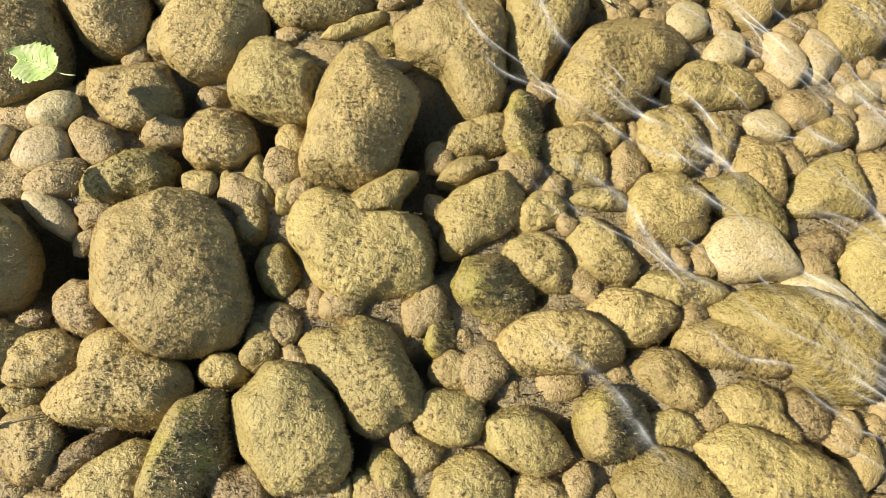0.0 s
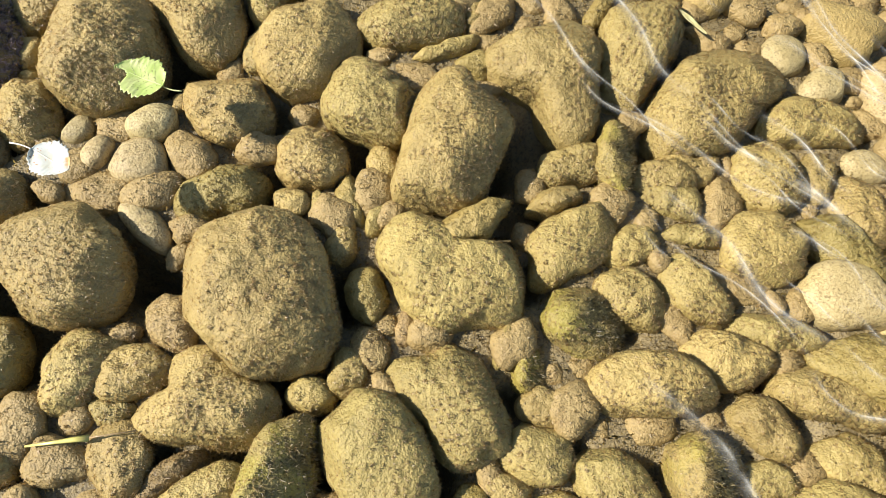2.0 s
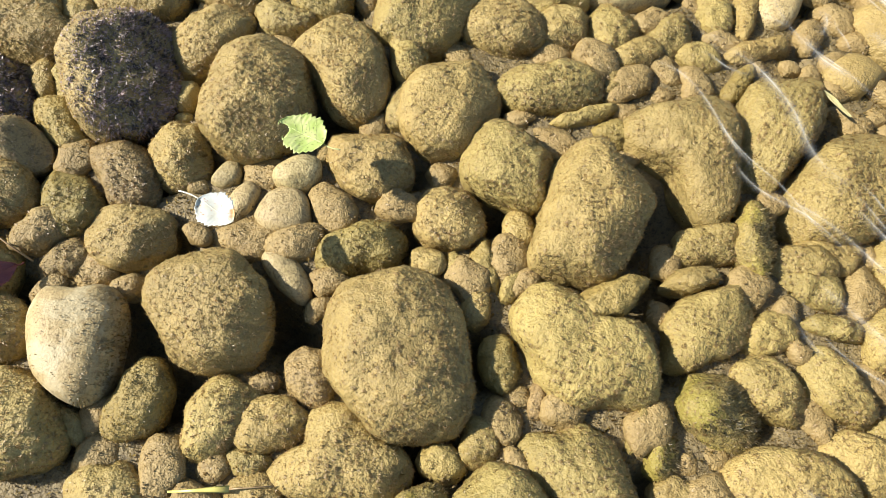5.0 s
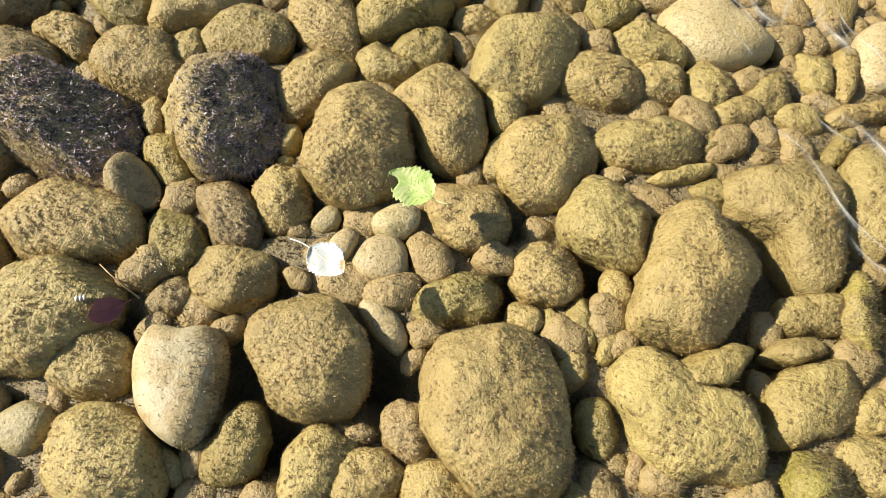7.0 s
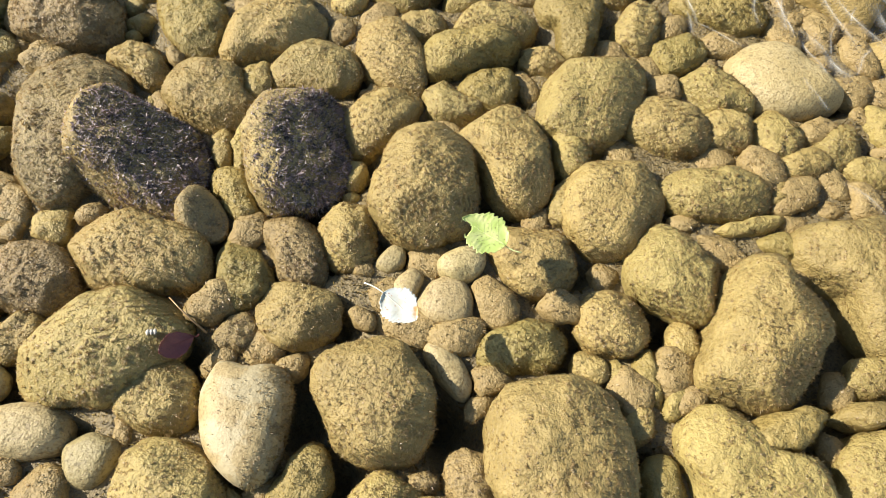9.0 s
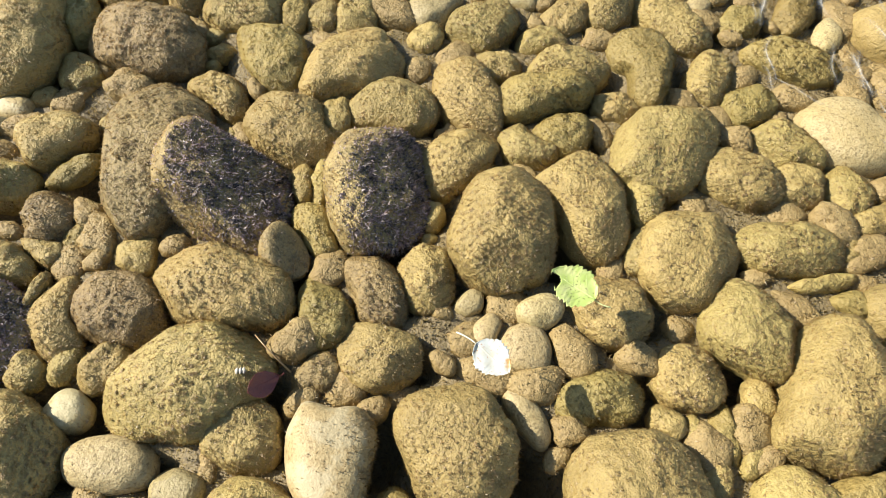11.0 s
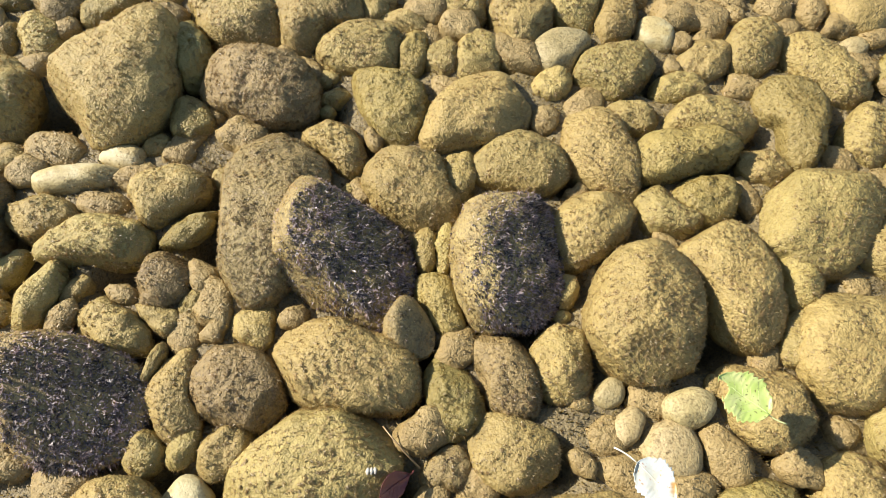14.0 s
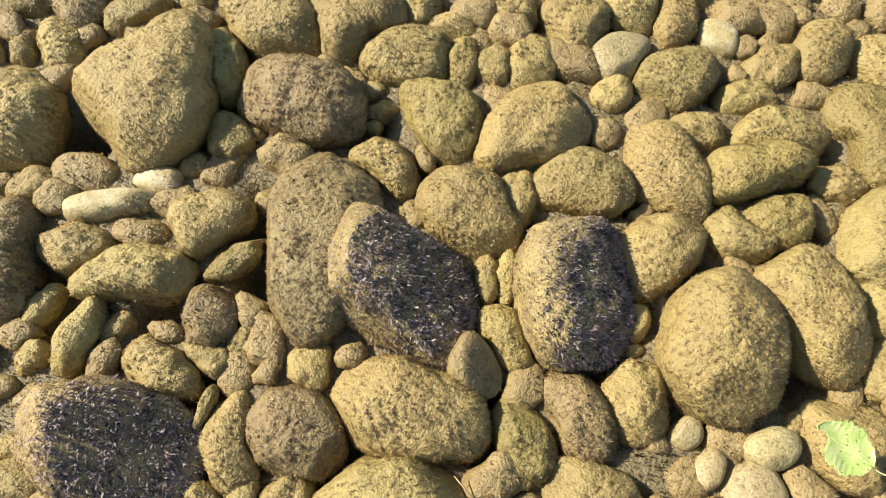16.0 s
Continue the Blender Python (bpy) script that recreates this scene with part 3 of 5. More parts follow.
cobble("t", -1.097, 0.311, -0.014, 0.0336, 0.0091, 0.033, 95, 0.16, -0.00, -0.00, -0.01, 0.01, -0.04, 0.06, -0.00, -0.02, -0.01, -0.01)
cobble("b", -1.443, 0.398, -0.024, 0.0937, 0.0561, 0.097, 121, 0.10, -0.00, 0.01, 0.04, 0.01, -0.06, -0.03, -0.07, 0.02, 0.01, 0.02)
cobble("y", -1.267, 0.159, -0.025, 0.0349, 0.0313, 0.051, 167, 0.10, -0.00, -0.00, 0.00, 0.00, -0.03, -0.05, 0.02, -0.03, 0.00, 0.00)
cobble("t", -1.289, 0.198, -0.026, 0.0278, 0.0175, 0.038, -173, 0.10, -0.00, 0.00, -0.03, -0.00, -0.06, 0.07, 0.00, -0.01, 0.01, -0.01)
cobble("t", -1.272, 0.610, -0.026, 0.0264, 0.0177, 0.037, 46, 0.10, -0.00, 0.00, 0.00, 0.01, -0.00, -0.02, -0.00, -0.02, 0.02, -0.00)
cobble("t", -1.244, 0.671, -0.025, 0.0454, 0.0327, 0.057, 143, 0.10, -0.00, 0.00, 0.01, -0.00, 0.03, -0.00, -0.00, -0.00, -0.01, -0.00)
cobble("t", -1.153, 0.595, -0.026, 0.0195, 0.0153, 0.032, 112, 0.10, 0.00, -0.00, 0.02, 0.01, -0.03, -0.01, 0.02, -0.03, -0.01, -0.01)
cobble("t", -1.083, 0.825, -0.026, 0.0229, 0.0168, 0.035, -164, 0.10, -0.00, 0.00, 0.01, -0.02, -0.06, -0.06, 0.01, -0.01, -0.02, 0.01)
cobble("t", -1.056, 0.796, -0.026, 0.0266, 0.0158, 0.036, 47, 0.10, -0.00, -0.00, 0.00, 0.00, -0.05, 0.02, -0.04, -0.02, -0.00, -0.00)
cobble("t", -1.058, 0.764, -0.026, 0.0136, 0.0134, 0.028, 66, 0.10, 0.00, 0.00, -0.00, -0.00, 0.03, 0.00, -0.04, -0.03, -0.00, -0.00)
cobble("t", -1.015, 0.709, -0.025, 0.0605, 0.0371, 0.068, 152, 0.10, -0.01, -0.01, 0.02, 0.00, -0.09, 0.10, -0.08, 0.00, -0.00, -0.01)
cobble("t", -0.966, 0.645, -0.026, 0.0163, 0.0127, 0.029, 92, 0.10, -0.00, 0.00, -0.01, -0.00, 0.01, 0.01, 0.03, 0.00, 0.02, -0.00)
cobble("t", -1.554, 0.726, -0.025, 0.0555, 0.0350, 0.063, 136, 0.10, 0.00, -0.00, 0.02, 0.00, 0.03, 0.04, -0.01, -0.02, 0.00, 0.00)
cobble("t", -1.605, 0.704, -0.025, 0.0369, 0.0230, 0.046, 118, 0.10, 0.00, 0.00, 0.01, 0.00, 0.02, -0.03, -0.00, 0.01, 0.02, -0.01)
cobble("b", -1.564, 0.800, -0.025, 0.0503, 0.0406, 0.065, 130, 0.10, 0.00, -0.00, 0.02, 0.03, -0.03, 0.01, 0.03, -0.03, 0.01, 0.01)
cobble("t", -1.484, 0.824, -0.025, 0.0553, 0.0331, 0.062, 47, 0.10, 0.00, 0.00, -0.00, -0.01, 0.08, -0.06, -0.01, -0.01, -0.00, 0.00)
cobble("t", -1.653, 0.779, -0.025, 0.0486, 0.0347, 0.060, -164, 0.10, -0.00, 0.00, 0.01, -0.01, -0.06, 0.00, -0.01, 0.00, 0.02, -0.00)
cobble("t", -1.410, 0.887, -0.025, 0.0311, 0.0269, 0.046, 147, 0.10, -0.00, 0.00, 0.00, -0.01, -0.01, -0.03, -0.02, -0.01, -0.01, -0.01)
cobble("t", -0.305, 0.750, -0.025, 0.0599, 0.0331, 0.064, 106, 0.10, -0.00, -0.01, 0.03, 0.01, -0.01, 0.06, -0.04, 0.01, 0.02, -0.02)
cobble("t", -0.285, 0.657, -0.025, 0.0562, 0.0355, 0.064, 67, 0.10, -0.00, 0.00, -0.01, 0.00, 0.00, 0.01, 0.03, 0.01, 0.01, 0.00)
cobble("t", -0.847, 0.260, -0.023, 0.1052, 0.0799, 0.120, -142, 0.10, -0.00, -0.00, 0.05, -0.03, 0.01, 0.01, 0.02, -0.01, 0.01, -0.00)
cobble("g", -0.895, 0.139, -0.025, 0.0608, 0.0365, 0.067, -166, 0.10, 0.00, 0.00, -0.01, -0.01, 0.02, -0.01, -0.02, -0.03, 0.00, -0.00)
cobble("t", -1.027, 0.115, -0.011, 0.0841, 0.0631, 0.098, 154, 0.16, -0.00, 0.00, -0.00, 0.01, 0.02, -0.00, 0.02, 0.00, -0.01, 0.01)
cobble("t", -1.054, 0.211, -0.025, 0.0307, 0.0240, 0.044, 117, 0.10, -0.00, 0.00, -0.01, 0.03, 0.04, 0.01, 0.02, 0.00, -0.01, 0.01)
cobble("p", -0.978, 0.180, -0.025, 0.0308, 0.0296, 0.047, -176, 0.10, -0.00, -0.00, 0.03, -0.01, -0.04, 0.05, -0.01, 0.02, 0.00, 0.01)
cobble("t", -1.013, 0.232, -0.025, 0.0278, 0.0203, 0.040, 77, 0.10, -0.00, 0.00, 0.01, 0.01, 0.04, -0.02, 0.03, -0.01, 0.00, -0.01)
cobble("t", -0.961, 0.246, -0.025, 0.0388, 0.0346, 0.055, -141, 0.10, 0.00, -0.00, 0.04, 0.01, 0.03, 0.01, -0.05, -0.01, 0.00, -0.02)
cobble("b", -0.695, 0.322, -0.025, 0.0355, 0.0276, 0.049, -137, 0.10, 0.00, 0.00, -0.01, 0.01, 0.05, -0.01, -0.00, 0.00, -0.01, 0.02)
cobble("t", -0.290, 0.849, -0.023, 0.1121, 0.0797, 0.123, 54, 0.10, 0.00, 0.00, -0.00, 0.02, 0.04, -0.02, -0.01, -0.01, 0.00, 0.03)
cobble("t", -0.160, 0.835, -0.024, 0.0764, 0.0559, 0.089, 179, 0.10, -0.00, -0.00, -0.01, -0.03, -0.00, 0.03, -0.01, 0.02, -0.01, 0.00)
cobble("t", -0.316, 1.145, -0.024, 0.0882, 0.0498, 0.090, 145, 0.10, -0.00, 0.01, 0.04, -0.02, -0.03, -0.06, -0.03, 0.01, -0.00, 0.00)
cobble("t", -0.229, 1.039, -0.024, 0.0672, 0.0423, 0.074, 79, 0.10, -0.00, 0.00, 0.03, 0.02, 0.06, -0.01, -0.01, -0.00, 0.01, -0.01)
cobble("y", -0.156, 1.001, -0.024, 0.0532, 0.0453, 0.069, 50, 0.10, 0.00, 0.00, 0.02, 0.01, -0.03, -0.03, -0.02, 0.01, -0.00, -0.01)
cobble("y", -0.083, 1.277, -0.024, 0.0781, 0.0370, 0.075, 79, 0.10, -0.00, -0.00, 0.02, -0.01, 0.03, 0.02, -0.02, 0.03, -0.01, -0.01)
cobble("g", -0.016, 1.232, -0.025, 0.0483, 0.0285, 0.055, 83, 0.10, -0.00, 0.00, 0.01, 0.00, 0.01, 0.01, 0.02, 0.01, -0.00, 0.02)
cobble("y", -0.184, 1.201, -0.025, 0.0505, 0.0368, 0.062, 52, 0.10, -0.00, -0.00, 0.01, 0.01, -0.01, 0.01, 0.01, 0.01, -0.00, 0.01)
cobble("g", -0.266, 1.219, -0.025, 0.0292, 0.0239, 0.043, 47, 0.10, 0.00, 0.00, -0.00, -0.00, 0.04, 0.02, -0.02, -0.04, -0.00, -0.01)
cobble("y", -0.084, 1.132, -0.024, 0.0874, 0.0547, 0.093, -176, 0.10, -0.01, -0.00, 0.03, 0.01, 0.08, 0.05, 0.02, 0.03, 0.01, -0.00)
cobble("g", 0.024, 0.988, -0.023, 0.0977, 0.0689, 0.108, 172, 0.10, 0.01, 0.01, -0.01, -0.06, -0.09, -0.00, 0.06, 0.04, 0.01, -0.02)
cobble("t", -0.230, 0.659, -0.023, 0.0891, 0.0789, 0.110, 70, 0.10, 0.00, -0.00, 0.02, -0.00, -0.00, -0.02, -0.01, -0.00, 0.02, -0.01)
cobble("t", -0.071, 0.728, -0.024, 0.0907, 0.0502, 0.091, -167, 0.10, -0.00, 0.00, 0.00, 0.02, 0.02, -0.01, -0.00, -0.01, 0.01, -0.01)
cobble("t", -0.013, 0.688, -0.025, 0.0591, 0.0147, 0.047, -154, 0.10, -0.00, 0.01, 0.03, 0.05, 0.03, -0.09, -0.04, -0.04, -0.02, -0.00)
cobble("t", -0.129, 0.568, -0.012, 0.0758, 0.0644, 0.095, 145, 0.16, 0.00, 0.00, 0.03, -0.01, -0.01, -0.02, -0.04, -0.05, 0.00, 0.02)
cobble("t", -0.007, 0.503, 0.003, 0.1137, 0.0774, 0.130, 77, 0.16, -0.00, -0.00, -0.00, 0.01, -0.01, 0.09, -0.06, 0.03, 0.03, 0.04)
cobble("t", 0.155, 0.648, -0.019, 0.1032, 0.0824, 0.130, 108, 0.10, 0.01, -0.03, 0.02, 0.02, -0.26, -0.02, 0.01, -0.07, 0.02, 0.04)
cobble("y", 0.244, 0.809, -0.025, 0.0538, 0.0172, 0.048, 60, 0.10, 0.00, 0.00, 0.01, 0.00, 0.08, -0.01, -0.02, -0.00, 0.01, -0.00)
cobble("t", 0.124, 0.880, -0.025, 0.0560, 0.0347, 0.064, 53, 0.10, -0.00, -0.00, -0.01, 0.03, -0.01, 0.04, -0.03, -0.02, 0.01, -0.01)
cobble("t", 0.026, 0.874, -0.025, 0.0470, 0.0441, 0.065, 102, 0.10, -0.00, 0.00, 0.01, 0.02, 0.00, 0.06, 0.02, 0.01, 0.00, 0.00)
cobble("t", 0.069, 0.831, -0.025, 0.0497, 0.0289, 0.056, -152, 0.10, 0.00, -0.00, -0.00, -0.00, 0.01, -0.01, -0.02, 0.00, -0.02, -0.00)
cobble("t", -0.064, 0.856, -0.024, 0.0538, 0.0432, 0.068, -157, 0.10, -0.00, -0.00, -0.00, -0.00, 0.02, -0.01, 0.01, 0.02, -0.01, -0.01)
cobble("t", -0.084, 0.935, -0.024, 0.0645, 0.0479, 0.077, 168, 0.10, 0.00, 0.00, -0.02, 0.03, -0.05, 0.04, 0.03, -0.00, -0.01, 0.01)
cobble("y", 0.027, 0.760, -0.025, 0.0337, 0.0245, 0.045, 79, 0.10, 0.00, 0.00, 0.01, 0.01, 0.03, -0.05, 0.01, 0.00, 0.02, 0.00)
cobble("t", 0.173, 0.845, -0.025, 0.0459, 0.0286, 0.054, 175, 0.10, -0.00, -0.00, -0.03, -0.02, 0.01, -0.03, 0.02, 0.01, 0.01, 0.01)
cobble("t", 0.278, 0.880, -0.025, 0.0728, 0.0244, 0.061, -154, 0.10, -0.00, 0.00, 0.01, -0.02, -0.05, 0.01, -0.03, 0.02, 0.01, -0.00)
cobble("t", 0.204, 0.948, -0.025, 0.0505, 0.0319, 0.059, 105, 0.10, 0.00, -0.00, 0.02, -0.00, -0.06, -0.01, -0.00, -0.01, -0.02, -0.00)
cobble("t", 0.260, 0.968, -0.025, 0.0695, 0.0223, 0.058, 85, 0.10, -0.00, -0.00, -0.00, 0.01, -0.03, -0.01, -0.00, -0.02, -0.01, -0.02)
cobble("g", 0.321, 1.016, -0.024, 0.0799, 0.0464, 0.083, 79, 0.10, 0.00, -0.00, 0.04, 0.01, -0.01, -0.00, 0.01, -0.02, 0.02, 0.00)
cobble("t", -0.330, 0.540, -0.024, 0.0701, 0.0553, 0.085, 179, 0.10, 0.00, -0.00, -0.02, -0.04, 0.05, -0.01, 0.00, -0.02, -0.01, 0.00)
cobble("t", -0.202, 0.471, -0.024, 0.0543, 0.0512, 0.074, -150, 0.10, 0.00, -0.00, -0.02, -0.01, 0.01, -0.00, 0.01, 0.01, -0.01, -0.01)
cobble("y", -0.316, 0.406, -0.024, 0.0688, 0.0381, 0.072, -159, 0.10, 0.00, -0.00, 0.01, -0.01, 0.00, 0.04, -0.00, -0.01, 0.00, -0.01)
cobble("g", -0.409, 0.353, -0.025, 0.0483, 0.0220, 0.050, 137, 0.10, -0.00, -0.00, 0.02, 0.03, -0.03, 0.01, -0.03, -0.02, -0.01, 0.00)
cobble("t", -0.625, 0.371, -0.024, 0.0617, 0.0485, 0.076, -175, 0.10, -0.00, -0.00, -0.02, -0.03, -0.02, -0.03, -0.00, 0.01, -0.00, 0.00)
cobble("t", -0.488, 0.284, -0.011, 0.0902, 0.0731, 0.115, 144, 0.16, -0.00, 0.00, -0.00, 0.00, -0.01, 0.04, -0.00, 0.02, -0.00, 0.01)
cobble("p", -0.638, 0.221, -0.011, 0.0803, 0.0562, 0.101, 118, 0.16, -0.00, 0.00, -0.00, 0.00, -0.09, 0.04, -0.01, 0.05, 0.00, 0.02)
cobble("y", -0.546, 0.160, -0.024, 0.0546, 0.0355, 0.071, 78, 0.10, 0.00, -0.00, 0.00, -0.00, 0.06, 0.09, -0.02, -0.01, -0.00, 0.00)
cobble("t", -0.448, 0.155, -0.025, 0.0544, 0.0407, 0.067, 56, 0.10, -0.00, 0.01, 0.02, 0.10, 0.02, -0.09, -0.01, -0.06, -0.04, -0.01)
cobble("t", -0.383, 0.155, -0.025, 0.0482, 0.0352, 0.060, -157, 0.10, -0.00, 0.00, -0.01, -0.00, -0.00, 0.06, -0.01, 0.01, 0.00, 0.00)
cobble("t", -0.687, 0.112, -0.011, 0.0791, 0.0606, 0.098, 155, 0.16, 0.00, -0.00, 0.00, -0.00, -0.03, -0.03, 0.02, 0.00, 0.00, 0.00)
cobble("t", -0.757, 0.218, -0.024, 0.0552, 0.0481, 0.073, 161, 0.10, 0.00, 0.00, -0.00, -0.00, -0.03, 0.04, 0.01, 0.00, -0.01, -0.01)
cobble("b", -0.349, 0.221, -0.025, 0.0395, 0.0330, 0.054, 135, 0.10, 0.00, -0.00, 0.01, -0.03, -0.02, 0.00, 0.01, -0.02, 0.01, -0.01)
cobble("b", -0.404, 0.205, -0.026, 0.0208, 0.0140, 0.032, -170, 0.10, -0.00, 0.00, -0.00, -0.01, 0.04, -0.01, 0.01, -0.03, -0.01, 0.00)
cobble("t", -0.621, 0.125, -0.025, 0.0339, 0.0159, 0.039, 139, 0.10, -0.01, 0.01, 0.03, 0.03, 0.14, 0.10, 0.04, -0.00, 0.01, 0.01)
cobble("g", -0.804, 0.129, -0.025, 0.0347, 0.0339, 0.052, 177, 0.10, -0.00, 0.00, 0.00, -0.01, 0.03, -0.05, -0.00, -0.00, 0.01, 0.00)
cobble("t", -0.286, 0.124, -0.024, 0.0833, 0.0579, 0.094, 174, 0.10, -0.02, 0.01, -0.03, 0.00, -0.12, 0.12, -0.05, 0.07, 0.01, 0.00)
cobble("y", 0.028, 0.381, 0.006, 0.0581, 0.0245, 0.060, -150, 0.16, -0.00, 0.00, 0.00, -0.00, -0.08, -0.15, -0.01, 0.01, 0.00, 0.00)
cobble("y", -0.142, 0.412, -0.025, 0.0401, 0.0167, 0.042, 112, 0.10, 0.01, 0.01, 0.02, -0.02, -0.06, -0.13, -0.01, 0.04, 0.02, -0.01)
cobble("t", -0.102, 0.397, -0.025, 0.0432, 0.0146, 0.041, 75, 0.10, 0.00, 0.00, -0.03, 0.04, 0.02, 0.03, -0.03, -0.02, 0.02, -0.01)
cobble("t", -0.183, 0.399, -0.026, 0.0280, 0.0168, 0.037, 103, 0.10, 0.00, -0.00, 0.00, -0.01, -0.00, 0.02, -0.00, -0.00, 0.02, 0.01)
cobble("t", -0.149, 0.346, -0.025, 0.0303, 0.0238, 0.043, 82, 0.10, 0.00, 0.00, 0.01, 0.01, 0.01, -0.02, -0.01, -0.01, 0.00, -0.01)
cobble("t", -0.223, 0.404, -0.025, 0.0270, 0.0240, 0.042, 163, 0.10, 0.00, -0.00, 0.01, -0.01, -0.02, 0.03, -0.03, -0.00, 0.00, 0.01)
cobble("t", 0.005, 0.307, -0.023, 0.1086, 0.0731, 0.122, 163, 0.10, -0.00, 0.01, 0.02, -0.01, 0.01, -0.12, -0.07, -0.04, 0.03, 0.07)
cobble("t", -0.242, 0.266, -0.007, 0.1188, 0.0940, 0.130, 122, 0.16, -0.00, 0.00, 0.00, -0.00, -0.03, -0.01, -0.02, 0.03, 0.01, -0.00)
cobble("t", 0.014, 0.137, -0.023, 0.0894, 0.0606, 0.103, 136, 0.10, -0.00, -0.00, 0.01, -0.00, 0.01, 0.06, -0.05, 0.10, -0.00, -0.01)
cobble("t", -0.078, 0.068, -0.011, 0.0864, 0.0649, 0.100, 123, 0.16, -0.00, -0.00, -0.00, -0.00, -0.01, -0.03, -0.03, 0.00, -0.01, -0.03)
cobble("m", -0.194, 0.042, -0.012, 0.0708, 0.0468, 0.081, 72, 0.16, -0.00, -0.00, 0.04, 0.02, 0.03, 0.08, 0.01, -0.04, 0.02, -0.04)
cobble("t", -0.279, 0.006, -0.024, 0.0604, 0.0422, 0.071, -146, 0.10, 0.01, 0.00, 0.03, 0.03, 0.01, -0.11, 0.02, 0.03, -0.01, 0.01)
cobble("b", -0.322, 0.039, -0.025, 0.0441, 0.0167, 0.044, -137, 0.10, -0.00, -0.01, 0.03, 0.03, -0.01, 0.10, -0.03, -0.02, -0.02, -0.01)
cobble("t", -0.376, 0.053, -0.025, 0.0497, 0.0357, 0.061, 113, 0.10, 0.00, -0.00, 0.02, 0.00, -0.06, 0.03, 0.02, -0.01, -0.01, -0.01)
cobble("t", -0.400, 0.110, -0.026, 0.0271, 0.0179, 0.038, 171, 0.10, -0.00, 0.00, 0.01, 0.01, 0.02, -0.07, 0.00, -0.03, 0.01, 0.00)
cobble("t", -0.168, 0.142, -0.025, 0.0332, 0.0247, 0.045, 178, 0.10, -0.00, 0.00, -0.00, -0.03, -0.02, 0.01, -0.01, -0.00, -0.00, 0.00)
cobble("t", -0.123, 0.170, -0.025, 0.0343, 0.0243, 0.046, 88, 0.10, -0.00, -0.00, 0.01, 0.02, 0.00, 0.02, -0.01, 0.02, -0.02, 0.01)
cobble("y", -0.108, 0.276, -0.025, 0.0388, 0.0287, 0.051, 110, 0.10, 0.00, -0.00, 0.02, -0.01, -0.02, 0.00, 0.01, -0.01, 0.01, 0.01)
cobble("b", -0.098, 0.203, -0.025, 0.0349, 0.0250, 0.046, 111, 0.10, -0.00, -0.00, 0.01, 0.00, 0.02, 0.02, 0.01, -0.02, 0.01, -0.01)
cobble("b", -0.054, 0.233, -0.026, 0.0289, 0.0132, 0.035, 87, 0.10, 0.00, -0.00, 0.01, 0.01, 0.03, 0.02, -0.03, -0.01, -0.01, 0.01)
cobble("y", 0.082, 0.244, -0.013, 0.0574, 0.0091, 0.039, 74, 0.16, 0.00, 0.02, 0.13, -0.02, -0.02, -0.06, -0.12, 0.03, 0.01, 0.02)
cobble("m", 0.113, 0.190, -0.025, 0.0329, 0.0264, 0.051, 79, 0.10, -0.00, 0.00, 0.00, 0.00, 0.03, 0.03, -0.00, -0.00, 0.00, -0.01)
cobble("t", 0.129, 0.142, -0.025, 0.0328, 0.0277, 0.047, 174, 0.10, 0.00, -0.00, -0.00, -0.03, 0.03, 0.01, -0.01, -0.02, 0.02, -0.01)
cobble("t", 0.122, 0.082, -0.025, 0.0494, 0.0401, 0.064, 176, 0.10, -0.00, -0.00, 0.02, 0.01, 0.02, 0.02, 0.00, 0.02, 0.00, 0.01)
cobble("m", 0.190, 0.254, -0.024, 0.0637, 0.0490, 0.077, 165, 0.10, -0.00, 0.00, -0.01, -0.06, -0.02, 0.02, -0.01, 0.03, -0.00, 0.01)
cobble("t", 0.177, 0.371, -0.024, 0.0834, 0.0478, 0.079, -136, 0.10, -0.00, 0.00, 0.00, -0.00, -0.01, 0.02, 0.04, 0.08, 0.00, 0.01)
cobble("t", 0.154, 0.437, -0.024, 0.0413, 0.0191, 0.077, -162, 0.10, 0.00, 0.00, 0.00, -0.00, 0.02, 0.01, -0.03, 0.00, 0.04, 0.04)
cobble("t", 0.186, 0.500, -0.025, 0.0662, 0.0318, 0.064, -159, 0.10, -0.00, -0.00, 0.00, 0.00, -0.00, 0.00, -0.03, 0.07, -0.01, 0.02)
cobble("m", 0.246, 0.515, -0.013, 0.0630, 0.0337, 0.064, 87, 0.16, 0.00, -0.00, 0.00, 0.00, -0.00, -0.02, -0.00, 0.04, 0.00, -0.01)
cobble("t", 0.298, 0.724, -0.023, 0.1252, 0.0639, 0.123, 68, 0.10, -0.00, -0.00, -0.00, -0.01, -0.10, -0.07, 0.02, -0.01, 0.01, -0.03)
cobble("t", 0.414, 0.635, -0.019, 0.1414, 0.0788, 0.130, -142, 0.10, 0.00, -0.00, 0.00, 0.00, 0.00, 0.05, 0.00, -0.05, 0.02, 0.01)
cobble("g", 0.559, 0.749, -0.025, 0.0430, 0.0390, 0.065, 62, 0.10, -0.00, -0.00, -0.00, 0.00, 0.03, -0.01, -0.00, 0.01, -0.01, -0.01)
cobble("g", 0.622, 0.691, -0.025, 0.0457, 0.0338, 0.064, -142, 0.10, -0.00, 0.00, 0.00, -0.00, 0.05, 0.00, -0.01, 0.00, -0.03, 0.00)
cobble("t", 0.578, 0.611, -0.024, 0.0941, 0.0439, 0.087, -174, 0.10, 0.00, -0.00, -0.03, -0.02, 0.04, 0.07, -0.02, 0.01, 0.00, 0.01)
